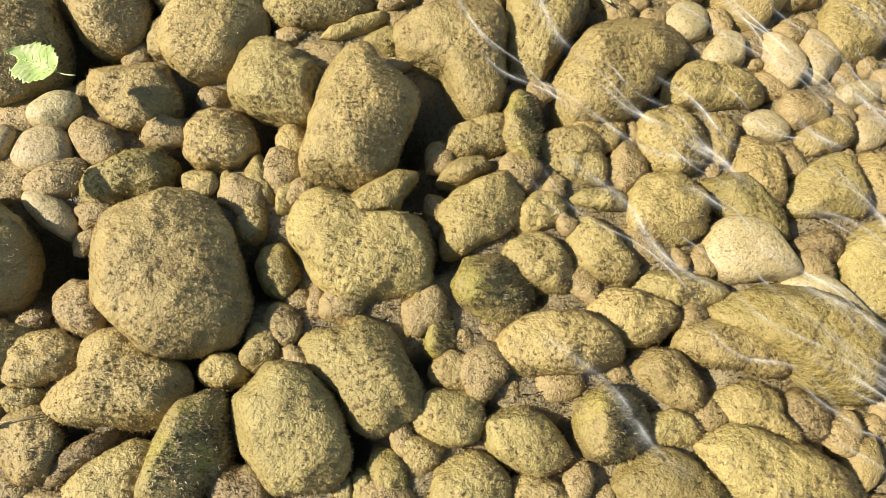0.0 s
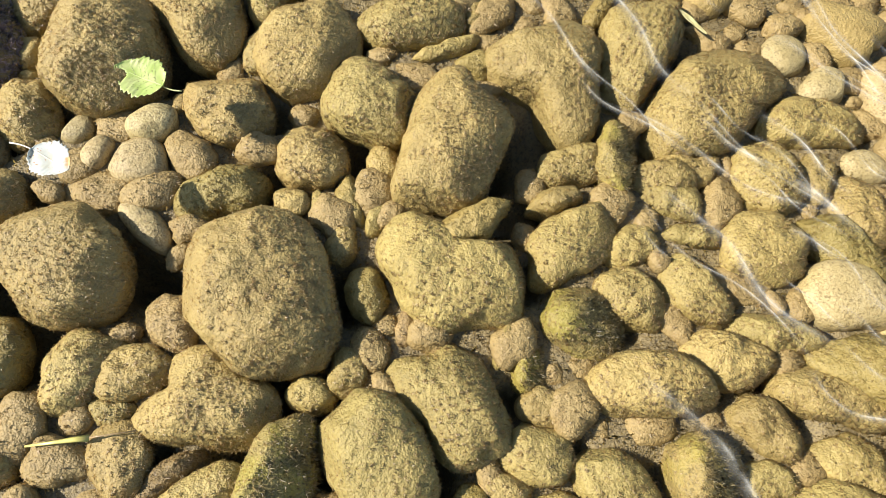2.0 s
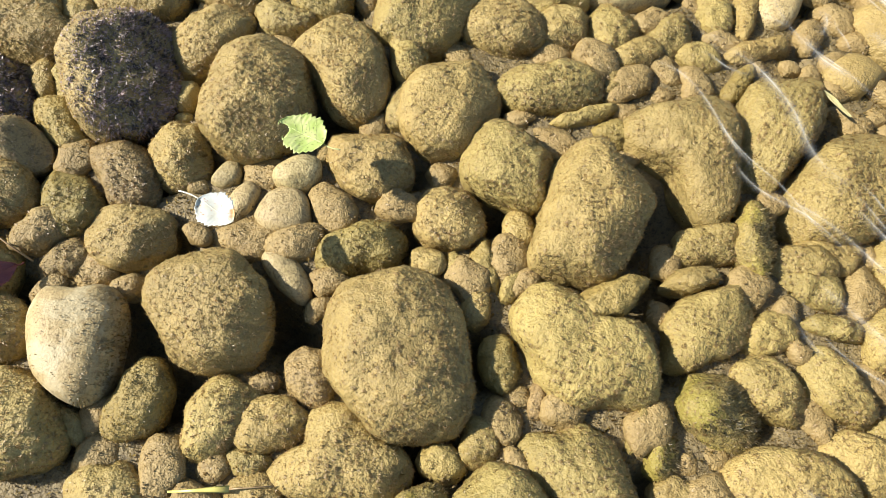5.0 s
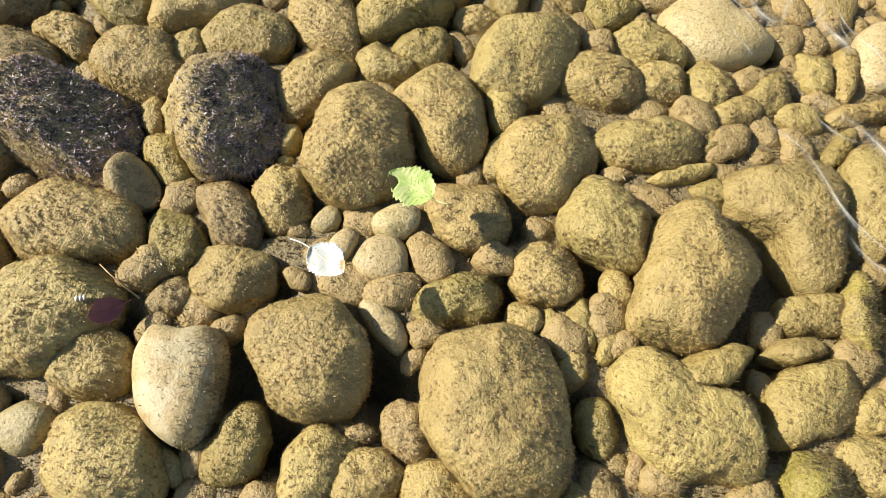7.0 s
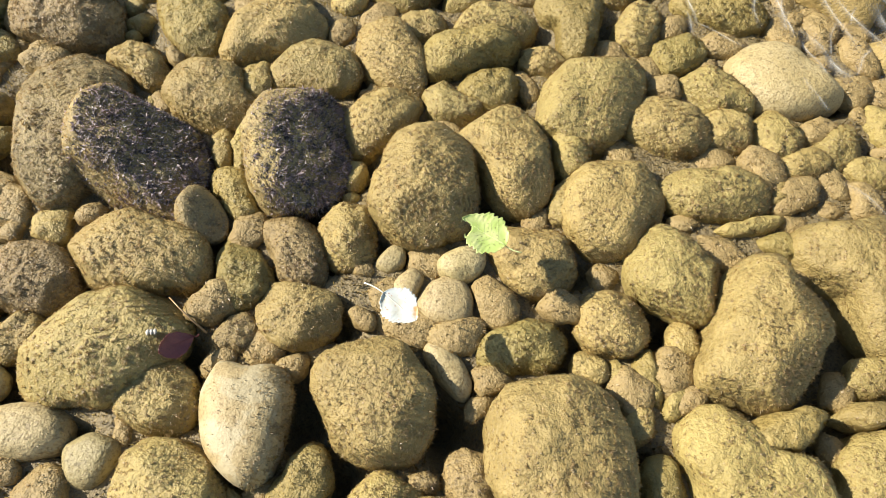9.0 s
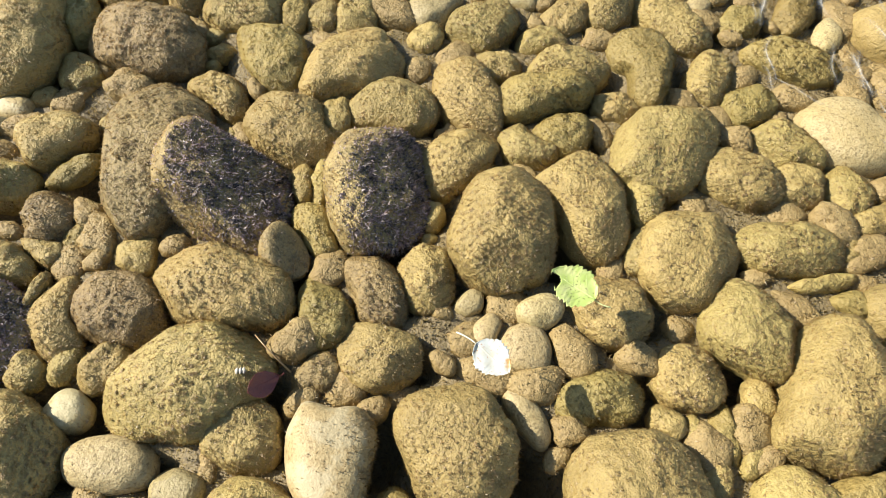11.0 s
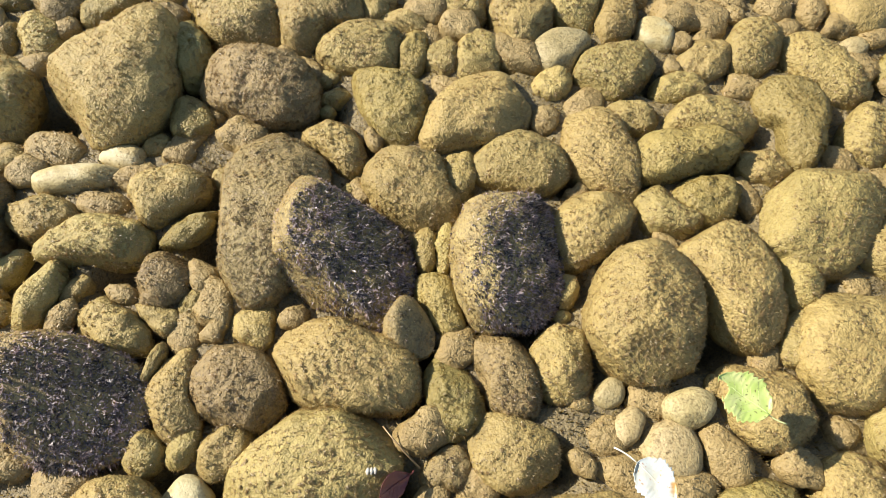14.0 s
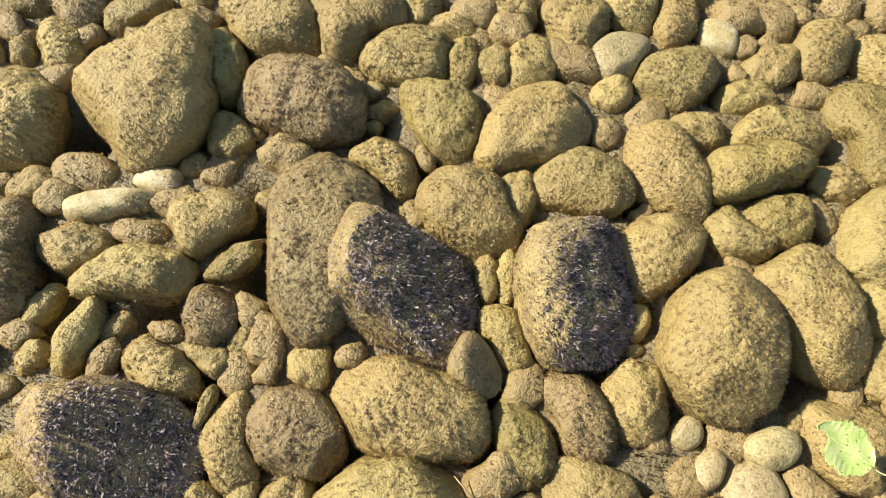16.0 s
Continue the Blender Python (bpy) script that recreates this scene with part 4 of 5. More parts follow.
cobble("t", 0.492, 0.507, -0.024, 0.0632, 0.0604, 0.090, 106, 0.10, 0.00, -0.00, 0.00, 0.00, -0.00, 0.04, -0.02, -0.01, -0.00, 0.00)
cobble("t", 0.329, 0.493, -0.025, 0.0587, 0.0331, 0.064, -170, 0.10, -0.00, -0.00, -0.00, -0.03, 0.03, -0.01, 0.01, 0.03, -0.01, 0.00)
cobble("t", 0.374, 0.514, -0.025, 0.0524, 0.0255, 0.053, -174, 0.10, -0.01, 0.05, 0.05, 0.02, 0.04, -0.27, -0.10, -0.06, -0.07, 0.07)
cobble("t", 0.337, 0.460, -0.025, 0.0495, 0.0344, 0.053, 155, 0.10, -0.00, -0.00, 0.00, 0.00, -0.05, 0.05, -0.03, 0.00, -0.01, 0.01)
cobble("t", 0.265, 0.377, -0.025, 0.0474, 0.0300, 0.056, -151, 0.10, -0.00, -0.00, -0.02, -0.00, -0.01, -0.00, 0.02, -0.00, 0.01, 0.00)
cobble("t", 0.365, 0.401, -0.025, 0.0464, 0.0203, 0.048, 179, 0.10, 0.00, -0.00, 0.00, -0.02, 0.06, 0.04, -0.02, 0.01, 0.01, -0.01)
cobble("g", 0.724, 0.676, -0.024, 0.0550, 0.0357, 0.074, 106, 0.10, -0.00, -0.00, 0.00, -0.00, 0.08, 0.06, 0.03, 0.01, -0.01, 0.03)
cobble("g", 0.799, 0.695, -0.025, 0.0559, 0.0363, 0.065, 80, 0.10, -0.00, -0.00, -0.01, 0.03, -0.02, 0.10, -0.01, 0.00, -0.01, -0.01)
cobble("t", 0.875, 0.757, -0.023, 0.0921, 0.0599, 0.099, 52, 0.10, 0.00, -0.00, -0.00, 0.02, -0.01, -0.03, 0.00, 0.01, 0.00, -0.01)
cobble("g", 0.862, 0.621, -0.025, 0.0486, 0.0259, 0.053, -168, 0.10, 0.00, 0.00, 0.01, 0.00, -0.04, 0.01, -0.00, 0.01, -0.02, 0.00)
cobble("g", 0.667, 0.546, -0.025, 0.0422, 0.0294, 0.053, 169, 0.10, 0.00, 0.00, -0.01, -0.00, 0.01, 0.04, 0.01, -0.00, 0.01, -0.02)
cobble("t", 0.768, 0.531, -0.025, 0.0650, 0.0336, 0.067, -156, 0.10, 0.00, -0.00, -0.01, -0.01, 0.03, -0.01, -0.01, 0.03, 0.00, -0.01)
cobble("g", 0.857, 0.546, -0.025, 0.0446, 0.0306, 0.055, -143, 0.10, -0.00, 0.00, -0.02, -0.01, -0.05, 0.04, -0.00, 0.02, 0.01, -0.01)
cobble("t", 0.751, 0.432, -0.024, 0.0809, 0.0519, 0.088, -153, 0.10, 0.00, -0.00, -0.03, -0.00, 0.08, -0.04, 0.02, 0.02, 0.00, 0.01)
cobble("t", 0.854, 0.449, -0.024, 0.0570, 0.0482, 0.073, 82, 0.10, -0.00, -0.00, -0.00, 0.01, -0.03, -0.01, -0.02, 0.00, 0.01, -0.01)
cobble("t", 0.575, 0.514, -0.025, 0.0559, 0.0317, 0.061, 64, 0.10, -0.00, -0.00, -0.01, 0.01, -0.06, -0.02, 0.01, -0.03, 0.01, -0.00)
cobble("t", 0.631, 0.458, -0.024, 0.0623, 0.0468, 0.075, 100, 0.10, 0.00, 0.00, 0.03, -0.03, 0.00, -0.01, -0.00, 0.05, 0.00, 0.00)
cobble("y", 0.602, 0.394, -0.024, 0.0823, 0.0389, 0.078, 135, 0.10, 0.00, 0.00, 0.04, -0.00, -0.04, 0.00, -0.03, 0.04, 0.00, 0.01)
cobble("t", 0.468, 0.388, -0.024, 0.0701, 0.0587, 0.087, -163, 0.10, -0.00, 0.00, -0.04, -0.01, 0.01, 0.03, 0.01, 0.02, -0.00, 0.01)
cobble("g", 0.587, 0.321, -0.024, 0.0764, 0.0529, 0.086, 167, 0.10, 0.00, -0.00, 0.00, 0.00, -0.07, 0.06, 0.02, -0.04, 0.00, 0.01)
cobble("t", 0.352, 0.313, -0.024, 0.0602, 0.0444, 0.072, 130, 0.10, 0.00, -0.00, 0.01, 0.03, -0.07, -0.03, -0.00, -0.00, -0.00, 0.01)
cobble("t", 0.258, 0.298, -0.025, 0.0563, 0.0408, 0.068, 146, 0.10, 0.00, -0.00, 0.01, 0.00, -0.03, 0.06, -0.00, -0.01, 0.00, 0.00)
cobble("t", 0.390, 0.219, -0.024, 0.0670, 0.0403, 0.073, 173, 0.10, 0.00, 0.00, 0.01, -0.03, -0.05, -0.05, 0.02, 0.03, 0.01, -0.00)
cobble("t", 0.469, 0.259, -0.025, 0.0741, 0.0288, 0.066, 176, 0.10, 0.00, 0.00, -0.01, -0.04, -0.04, 0.01, 0.04, -0.01, 0.00, 0.00)
cobble("t", 0.278, 0.177, -0.023, 0.0933, 0.0460, 0.099, -176, 0.10, 0.00, -0.00, 0.00, -0.00, 0.02, 0.04, -0.05, -0.00, 0.01, -0.01)
cobble("t", 0.219, 0.050, -0.024, 0.0605, 0.0414, 0.071, 157, 0.10, 0.00, 0.00, 0.00, -0.02, -0.03, 0.03, -0.01, 0.00, -0.00, 0.00)
cobble("m", 0.335, 0.069, -0.012, 0.0530, 0.0507, 0.084, -155, 0.16, 0.00, -0.00, -0.00, -0.00, 0.00, 0.02, -0.01, 0.01, -0.01, 0.01)
cobble("t", 0.434, 0.128, -0.025, 0.0565, 0.0350, 0.065, 143, 0.10, -0.00, 0.00, 0.00, -0.00, -0.04, 0.03, -0.02, 0.05, -0.01, 0.01)
cobble("t", 0.538, 0.175, -0.024, 0.0907, 0.0405, 0.083, 171, 0.10, 0.00, -0.00, 0.02, -0.03, 0.02, 0.06, -0.01, 0.01, -0.02, -0.01)
cobble("y", 0.643, 0.185, -0.011, 0.1236, 0.0711, 0.124, 157, 0.16, -0.01, -0.02, 0.06, -0.07, 0.09, 0.03, 0.00, 0.07, 0.01, 0.01)
cobble("g", 0.709, 0.237, -0.024, 0.0829, 0.0341, 0.074, 148, 0.10, 0.00, 0.00, 0.04, -0.03, -0.05, 0.05, 0.00, 0.03, 0.01, 0.01)
cobble("b", 0.622, 0.078, -0.025, 0.0394, 0.0382, 0.057, -177, 0.10, 0.00, 0.00, 0.01, 0.00, -0.01, -0.01, -0.00, 0.00, 0.00, -0.01)
cobble("t", 0.550, 0.080, -0.024, 0.0670, 0.0350, 0.070, 149, 0.10, 0.03, 0.02, -0.05, -0.04, -0.10, 0.20, 0.04, -0.04, -0.03, -0.00)
cobble("t", 0.563, -0.000, -0.023, 0.1285, 0.0552, 0.111, 165, 0.10, -0.00, 0.00, -0.00, -0.05, -0.08, -0.07, 0.01, 0.01, -0.01, 0.00)
cobble("y", 0.406, -0.011, -0.024, 0.0797, 0.0488, 0.085, 167, 0.10, 0.01, 0.00, -0.01, -0.02, -0.08, 0.05, 0.04, -0.03, 0.00, 0.01)
cobble("t", 0.427, 0.063, -0.025, 0.0409, 0.0262, 0.050, 179, 0.10, 0.00, -0.00, 0.00, 0.02, -0.02, 0.04, -0.01, -0.02, -0.00, 0.01)
cobble("t", 0.144, -0.005, -0.024, 0.0573, 0.0404, 0.068, -171, 0.10, -0.00, 0.00, -0.06, -0.00, -0.02, 0.01, -0.00, 0.01, -0.01, -0.00)
cobble("y", 0.042, 0.011, -0.025, 0.0339, 0.0270, 0.047, 107, 0.10, -0.00, -0.00, 0.01, -0.01, 0.03, 0.01, -0.00, 0.01, -0.02, 0.01)
cobble("t", 0.084, 0.037, -0.025, 0.0319, 0.0246, 0.045, 173, 0.10, 0.00, 0.00, 0.01, -0.03, 0.00, -0.07, 0.01, 0.02, 0.00, -0.02)
cobble("t", -0.012, -0.005, -0.026, 0.0172, 0.0129, 0.029, 81, 0.10, 0.00, -0.00, 0.03, 0.02, 0.07, 0.02, -0.05, -0.01, -0.00, -0.00)
cobble("t", 0.014, -0.002, -0.026, 0.0231, 0.0170, 0.035, 112, 0.10, 0.00, -0.00, -0.00, -0.00, 0.01, -0.02, -0.01, 0.02, 0.00, -0.02)
cobble("b", -0.131, -0.004, -0.025, 0.0472, 0.0325, 0.058, 168, 0.10, 0.00, 0.00, 0.01, -0.01, -0.05, 0.03, 0.04, -0.02, 0.00, 0.01)
cobble("t", 0.238, -0.018, -0.025, 0.0514, 0.0236, 0.053, 167, 0.10, 0.01, 0.00, -0.01, -0.01, -0.15, 0.00, 0.04, -0.01, -0.01, -0.02)
cobble("t", 0.804, 0.297, -0.023, 0.0851, 0.0645, 0.099, 73, 0.10, 0.00, 0.00, -0.02, 0.01, 0.03, -0.06, -0.02, -0.01, 0.00, 0.02)
cobble("b", 0.711, 0.333, -0.025, 0.0434, 0.0282, 0.053, -172, 0.10, -0.00, -0.00, -0.00, -0.01, 0.01, -0.02, 0.02, -0.04, -0.01, 0.00)
cobble("t", -0.100, 0.471, -0.025, 0.0383, 0.0243, 0.048, 93, 0.10, -0.00, 0.00, -0.01, -0.01, 0.00, -0.03, -0.02, -0.01, -0.01, 0.01)
cobble("y", 0.038, 0.665, -0.025, 0.0364, 0.0258, 0.048, 175, 0.10, -0.00, -0.00, -0.01, -0.02, 0.05, -0.00, 0.04, 0.02, -0.00, -0.01)
cobble("t", -0.544, 0.050, -0.025, 0.0589, 0.0358, 0.066, 169, 0.10, -0.00, -0.00, -0.02, -0.00, -0.04, 0.02, 0.01, -0.02, 0.02, 0.00)


# ---- the bed, scoured out in the lee of each large stone ----
for sx, sy, size, sz, a, b, turn in PLACED:
    if size > 0.042:
        reach = math.hypot(a * math.cos(turn), b * math.sin(turn))
        hollow(sx + reach * 0.98, sy + 0.05 * size, 0.26 * size)
river_bed()


# ---- gravel in the gaps, and the bed beyond the walk ----
def inside(x, y, grow):
    for sx, sy, _, _, a, b, turn in PLACED:
        dx, dy = x - sx, y - sy
        if abs(dx) < 0.2 and abs(dy) < 0.2:
            c, s = math.cos(turn), math.sin(turn)
            if ((c * dx + s * dy) / (a * grow)) ** 2 + ((c * dy - s * dx) / (b * grow)) ** 2 < 1:
                return True
    return False


def in_lee(x, y):
    """Down-light of a tall cobble, where the current has scoured the bed clear."""
    for sx, sy, r, z, a, b, turn in PLACED:
        if r > 0.05:
            dx, dy = x - sx - 0.32 * r, y - sy
            if abs(dx) < 0.2 and abs(dy) < 0.2:
                c, s = math.cos(turn), math.sin(turn)
                if ((c * dx + s * dy) / a) ** 2 + ((c * dy - s * dx) / b) ** 2 < 1:
                    return True
    return False


def loose_stones(name, spots, material, label, step, felt=0.0):
    verts, faces, tufts, blades, fans = [], [], [], [], []
    for i, (x, y, z, a, b, h) in enumerate(spots):
        rng = np.random.default_rng(9000 + i)
        p, f = dome(a, b, h, rng.uniform(0, 6.28), rng.normal(0, 0.05, 10), (0, 0), 7000 + i, step, 0.0006)
        k = len(verts)
        verts.extend((p + np.array([x, y, z])).tolist())
        faces.extend(tuple(k + q for q in face) for face in f)
        made = tufts_on(p, f, 5000 + i, felt, 0.0036, 0.50, (0.22, 0.38), low=0.0) if felt else None
        if made:
            k = len(tufts)
            tufts.extend((made[0] + np.array([x, y, z])).tolist())
            fans.extend(made[2].tolist())
            blades.extend((a + k, b + k, c + k) for a, b, c in made[1])
    if tufts:
        tagged(link_mesh(name + "_algae", tufts, blades, TUFTS["t"], normals=fans), "tan algae felt on small stones", "algae", kind="stuff")
    return tagged(link_mesh(name, verts, faces, material), label, name, kind="stuff")


def fill_gaps():
    rng = random.Random(5)
    spots, taken = [], []
    for size in (0.034, 0.026, 0.019):
        for _ in range(4200):
            x, y = rng.uniform(-2.0, 1.25), rng.uniform(-0.35, 1.65)
            r = size * rng.uniform(0.85, 1.15)
            if in_hollow(x, y) or in_lee(x, y) or inside(x, y, 0.92 + 0.20 * r / 0.03) or any(abs(x - u) < 0.07 and (x - u) ** 2 + (y - v) ** 2 < ((r + q) * 0.8) ** 2 for u, v, q in taken):
                continue
            taken.append((x, y, r))
            h = r * rng.uniform(1.1, 1.5)
            top = -0.017 + 0.5 * r + rng.uniform(-0.010, 0.010)
            spots.append((x, y, top - h / 2, r * rng.uniform(0.95, 1.45), r * rng.uniform(0.75, 1.0), h))
    loose_stones("gravel", spots, GRAVEL, "small algae-coated stones filling gaps between cobbles", 0.0105, 10.0)


def felt_on_bed():
    """Algae clumps over the silt and gravel of the gaps."""
    rng = np.random.default_rng(77)
    n = 300000
    x, y = rng.uniform(-1.9, 1.15, n), rng.uniform(-0.3, 1.55, n)
    keep = np.ones(n, bool)
    for sx, sy, _, _, a, b, turn in PLACED:
        c, s = math.cos(turn), math.sin(turn)
        dx, dy = x - sx, y - sy
        keep &= ((c * dx + s * dy) / (a * 0.9)) ** 2 + ((c * dy - s * dx) / (b * 0.9)) ** 2 > 1
    for hx, hy, r in HOLLOWS:
        keep &= (x - hx) ** 2 + (y - hy) ** 2 > (r * 0.7) ** 2
    x, y = x[keep], y[keep]
    base = np.array([(u, v, bed_height(u, v)) for u, v in zip(x, y)])
    m = len(base)
    way = rng.normal(0, 0.4, (m, 3)) + np.array([0.15, 0, 1.0])
    side = rng.normal(0, 1, (m, 3)) * np.array([1, 1, 0])
    side /= np.linalg.norm(side, axis=1)[:, None]
    ln = rng.uniform(0.0020, 0.0060, (m, 1))
    wd = ln * 0.24
    v = np.stack([base + side * wd, base - side * wd, base + way * ln], 1).reshape(-1, 3)
    f = np.arange(3 * m).reshape(-1, 3).tolist()
    fan = np.repeat(rng.normal(0, 0.3, (m, 3)) + np.array([0, 0, 1.0]), 3, 0)
    fan /= np.linalg.norm(fan, axis=1)[:, None]
    tagged(link_mesh("algae_felt", v.tolist(), f, TUFTS["y"], normals=fan.tolist()), "tan algae felt on the silt between cobbles", "algae", kind="stuff")


def fill_beyond():
    rng = random.Random(8)
    taken = [(p[0], p[1], p[2]) for p in PLACED]
    spots = []
    for r0 in (0.085, 0.06, 0.045):
        for _ in range(2600):
            x, y = rng.uniform(-2.7, 2.0), rng.uniform(-0.9, 2.4)
            r = r0 * rng.uniform(0.8, 1.2)
            if any((x - u) ** 2 + (y - v) ** 2 < ((r + q) * 1.02) ** 2 for u, v, q in taken):
                continue
            taken.append((x, y, r))
            h = r * 1.25
            spots.append((x, y, 0.30 * (2 * r - 0.03) - 0.012 - 0.45 * h, r * rng.uniform(1.0, 1.25), r * rng.uniform(0.8, 1.0), h))
    loose_stones("cobble_field", spots, COATS["t"], "tan algae-coated cobbles covering the river bed around", 0.021)


def far_field():
    """The same bed going on around, out of sight of the walk."""
    rng = np.random.default_rng(31)
    kinds = [dome(1.0, rng.uniform(0.7, 0.95), 1.1, 0.0, rng.normal(0, 0.05, 10), (0, 0), 400 + i, 0.42, 0.0, 0.0) for i in range(10)]
    verts, faces, k = [], [], 0
    for gx in np.arange(-5.0, 4.6, 0.22):
        for gy in np.arange(-3.2, 4.8, 0.22):
            if -2.75 < gx < 2.05 and -0.95 < gy < 2.45:
                continue
            p, f = kinds[rng.integers(10)]
            t, r = rng.uniform(0, 6.28), rng.uniform(0.08, 0.13)
            c, sn = math.cos(t), math.sin(t)
            q = p * r
            x, y = gx + rng.uniform(-0.06, 0.06), gy + rng.uniform(-0.06, 0.06)
            verts.append(np.stack([c * q[:, 0] - sn * q[:, 1] + x, sn * q[:, 0] + c * q[:, 1] + y, q[:, 2] - 0.015 - 0.1 * r], 1))
            faces.extend(tuple(k + i for i in face) for face in f)
            k += len(p)
    ob = link_mesh("far_cobbles", np.concatenate(verts).tolist(), faces, COATS["t"])
    return tagged(ob, "tan cobbles of the river bed farther off", "stones", kind="stuff")


fill_gaps()
felt_on_bed()
fill_beyond()
far_field()

# ---- leaves, grass and twigs ----
def leaf_paint(name, flesh, patch, spot, spots=0.6, rust=None):
    m, n, l, p = nodes_of(name)
    tc = n.new("ShaderNodeTexCoord")
    vec = tc.outputs["Object"]
    col = mix(n, l, ramp(n, l, noise_tex(n, l, vec, 60, 3), 0.42, 0.68), flesh, patch)
    col = mix(n, l, math_node(n, l, "MULTIPLY", ramp(n, l, noise_tex(n, l, vec, 320, 1), 0.66, 0.72), spots), col, spot)
    if rust:
        far = n.new("ShaderNodeVectorMath")
        far.operation = "DISTANCE"
        l.new(vec, far.inputs[0])
        far.inputs[1].default_value = rust
        edge = math_node(n, l, "ADD", far.outputs["Value"], math_node(n, l, "MULTIPLY", noise_tex(n, l, vec, 150, 3), 0.012))
        col = mix(n, l, ramp(n, l, edge, 0.0175, 0.0125), col, (0.44, 0.25, 0.075))
    l.new(col, p.inputs["Base Color"])
    p.inputs["Roughness"].default_value = 0.45
    p.inputs["Subsurface Weight"].default_value = 0.0
    return m


def leaf(label, base, tip, width, stalk_end, paint, stalk_paint, bite=0.0, teeth=0.03, belly=0.42, curl=0.004, group="", face=(0, 0, 1), ribs=True):
    """A leaf from base to tip with its blade, its ribs and its stalk."""
    root = new("leaf")
    root.location = base
    tagged(root, label, "leaf", group)
    axis = Vector(tip) - Vector(base)
    length = axis.length
    ax = axis.normalized()
    side = Vector(face).cross(ax).normalized()
    up = ax.cross(side)
    nu, nv = 44, 18
    def edge(u):
        w = math.sin(math.pi * u ** (math.log(0.5) / math.log(belly))) ** 0.72 if 0 < u < 1 else 0.0
        return width * w * (1 + teeth * (1 - 2 * ((u * 11.0) % 1.0)) + 0.6 * teeth * math.sin(u * 23))
    def spot(u, v):
        w = edge(u)
        z = curl * (v * v * 0.8 + (2 * u - 1) ** 2 * 0.5) + 0.0007 * math.sin(9 * u + 4 * v)
        return ax * (u * length) + side * (v * w) + up * z
    verts = [spot(i / nu, 2 * j / nv - 1) for i in range(nu + 1) for j in range(nv + 1)]
    faces = []
    for i in range(nu):
        for j in range(nv):
            u, v = (i + 0.5) / nu, 2 * (j + 0.5) / nv - 1
            if bite and math.hypot((u - 0.86) / 0.20, (v - 0.55) / 0.75) < bite:
                continue
            k = i * (nv + 1) + j
            faces.append((k, k + nv + 1, k + nv + 2, k + 1))
    blade = link_mesh("blade", [tuple(q) for q in verts], faces, paint, root)
    thick = blade.modifiers.new("thickness", "SOLIDIFY")
    thick.thickness = 0.0004
    def tube(name, line, r0, r1, material):
        vs, fs = [], []
        for i, q in enumerate(line):
            r = r0 + (r1 - r0) * i / (len(line) - 1)
            d = (line[min(i + 1, len(line) - 1)] - line[max(i - 1, 0)]).normalized()
            s = d.cross(Vector((0, 0, 1))).normalized()
            t = d.cross(s)
            vs += [tuple(q + (s * math.cos(a) + t * math.sin(a)) * r) for a in (0, 1.05, 2.09, 3.14, 4.19, 5.24)]
        for i in range(len(line) - 1):
            for k in range(6):
                fs.append((6 * i + k, 6 * i + (k + 1) % 6, 6 * i + 6 + (k + 1) % 6, 6 * i + 6 + k))
        fs += [tuple(range(5, -1, -1)), tuple(6 * (len(line) - 1) + k for k in range(6))]
        return link_mesh(name, vs, fs, material, root)
    lift = up * 0.0004
    last = 0.72 if bite else 0.92
    tube("midrib", [spot(u, 0) + lift for u in np.linspace(0.0, last, 9)], 0.0006, 0.0002, stalk_paint)
    for u0 in (0.16, 0.32, 0.48, 0.62) if ribs else ():
        for s in (-1, 1):
            if bite and s > 0 and u0 > 0.5:
                continue
            tube("vein", [spot(u0 + 0.24 * q, s * 0.8 * q) + lift * 0.6 for q in np.linspace(0, 1, 6)], 0.00018, 0.00010, stalk_paint)
    end = Vector(stalk_end) - Vector(base)
    bow = side * 0.0015
    tube("stalk", [end * q + bow * math.sin(math.pi * q) for q in np.linspace(0, 1, 7)], 0.0007, 0.0010, stalk_paint)
    return root


FLOAT = WATER_LEVEL + 0.0012
GREEN = leaf_paint("green_leaf", (0.34, 0.42, 0.105), (0.44, 0.47, 0.18), (0.08, 0.05, 0.02), 0.85)
GREEN_RIB = leaf_paint("pale_green_rib", (0.52, 0.58, 0.26), (0.50, 0.50, 0.20), (0.3, 0.3, 0.1), 0.1)
CREAM = leaf_paint("cream_leaf", (0.57, 0.58, 0.51), (0.52, 0.49, 0.36), (0.36, 0.15, 0.04), 0.85, rust=(0.049, -0.010, 0.0))
CREAM_RIB = leaf_paint("cream_rib", (0.85, 0.80, 0.66), (0.80, 0.72, 0.52), (0.5, 0.4, 0.2), 0.1)
RED = leaf_paint("dark_red_leaf", (0.14, 0.030, 0.026), (0.19, 0.045, 0.032), (0.03, 0.012, 0.010))
STRAW = leaf_paint("straw", (0.48, 0.40, 0.10), (0.52, 0.48, 0.12), (0.30, 0.16, 0.05), 0.5)
TWIG = leaf_paint("dry_twig", (0.26, 0.17, 0.075), (0.36, 0.25, 0.12), (0.10, 0.06, 0.03), 0.4)
PALE_LEAF = leaf_paint("pale_yellow_leaf", (0.55, 0.50, 0.24), (0.48, 0.42, 0.17), (0.3, 0.2, 0.08), 0.3)
SHELL = leaf_paint("grey_shell", (0.42, 0.38, 0.30), (0.28, 0.25, 0.20), (0.12, 0.10, 0.08), 0.4)

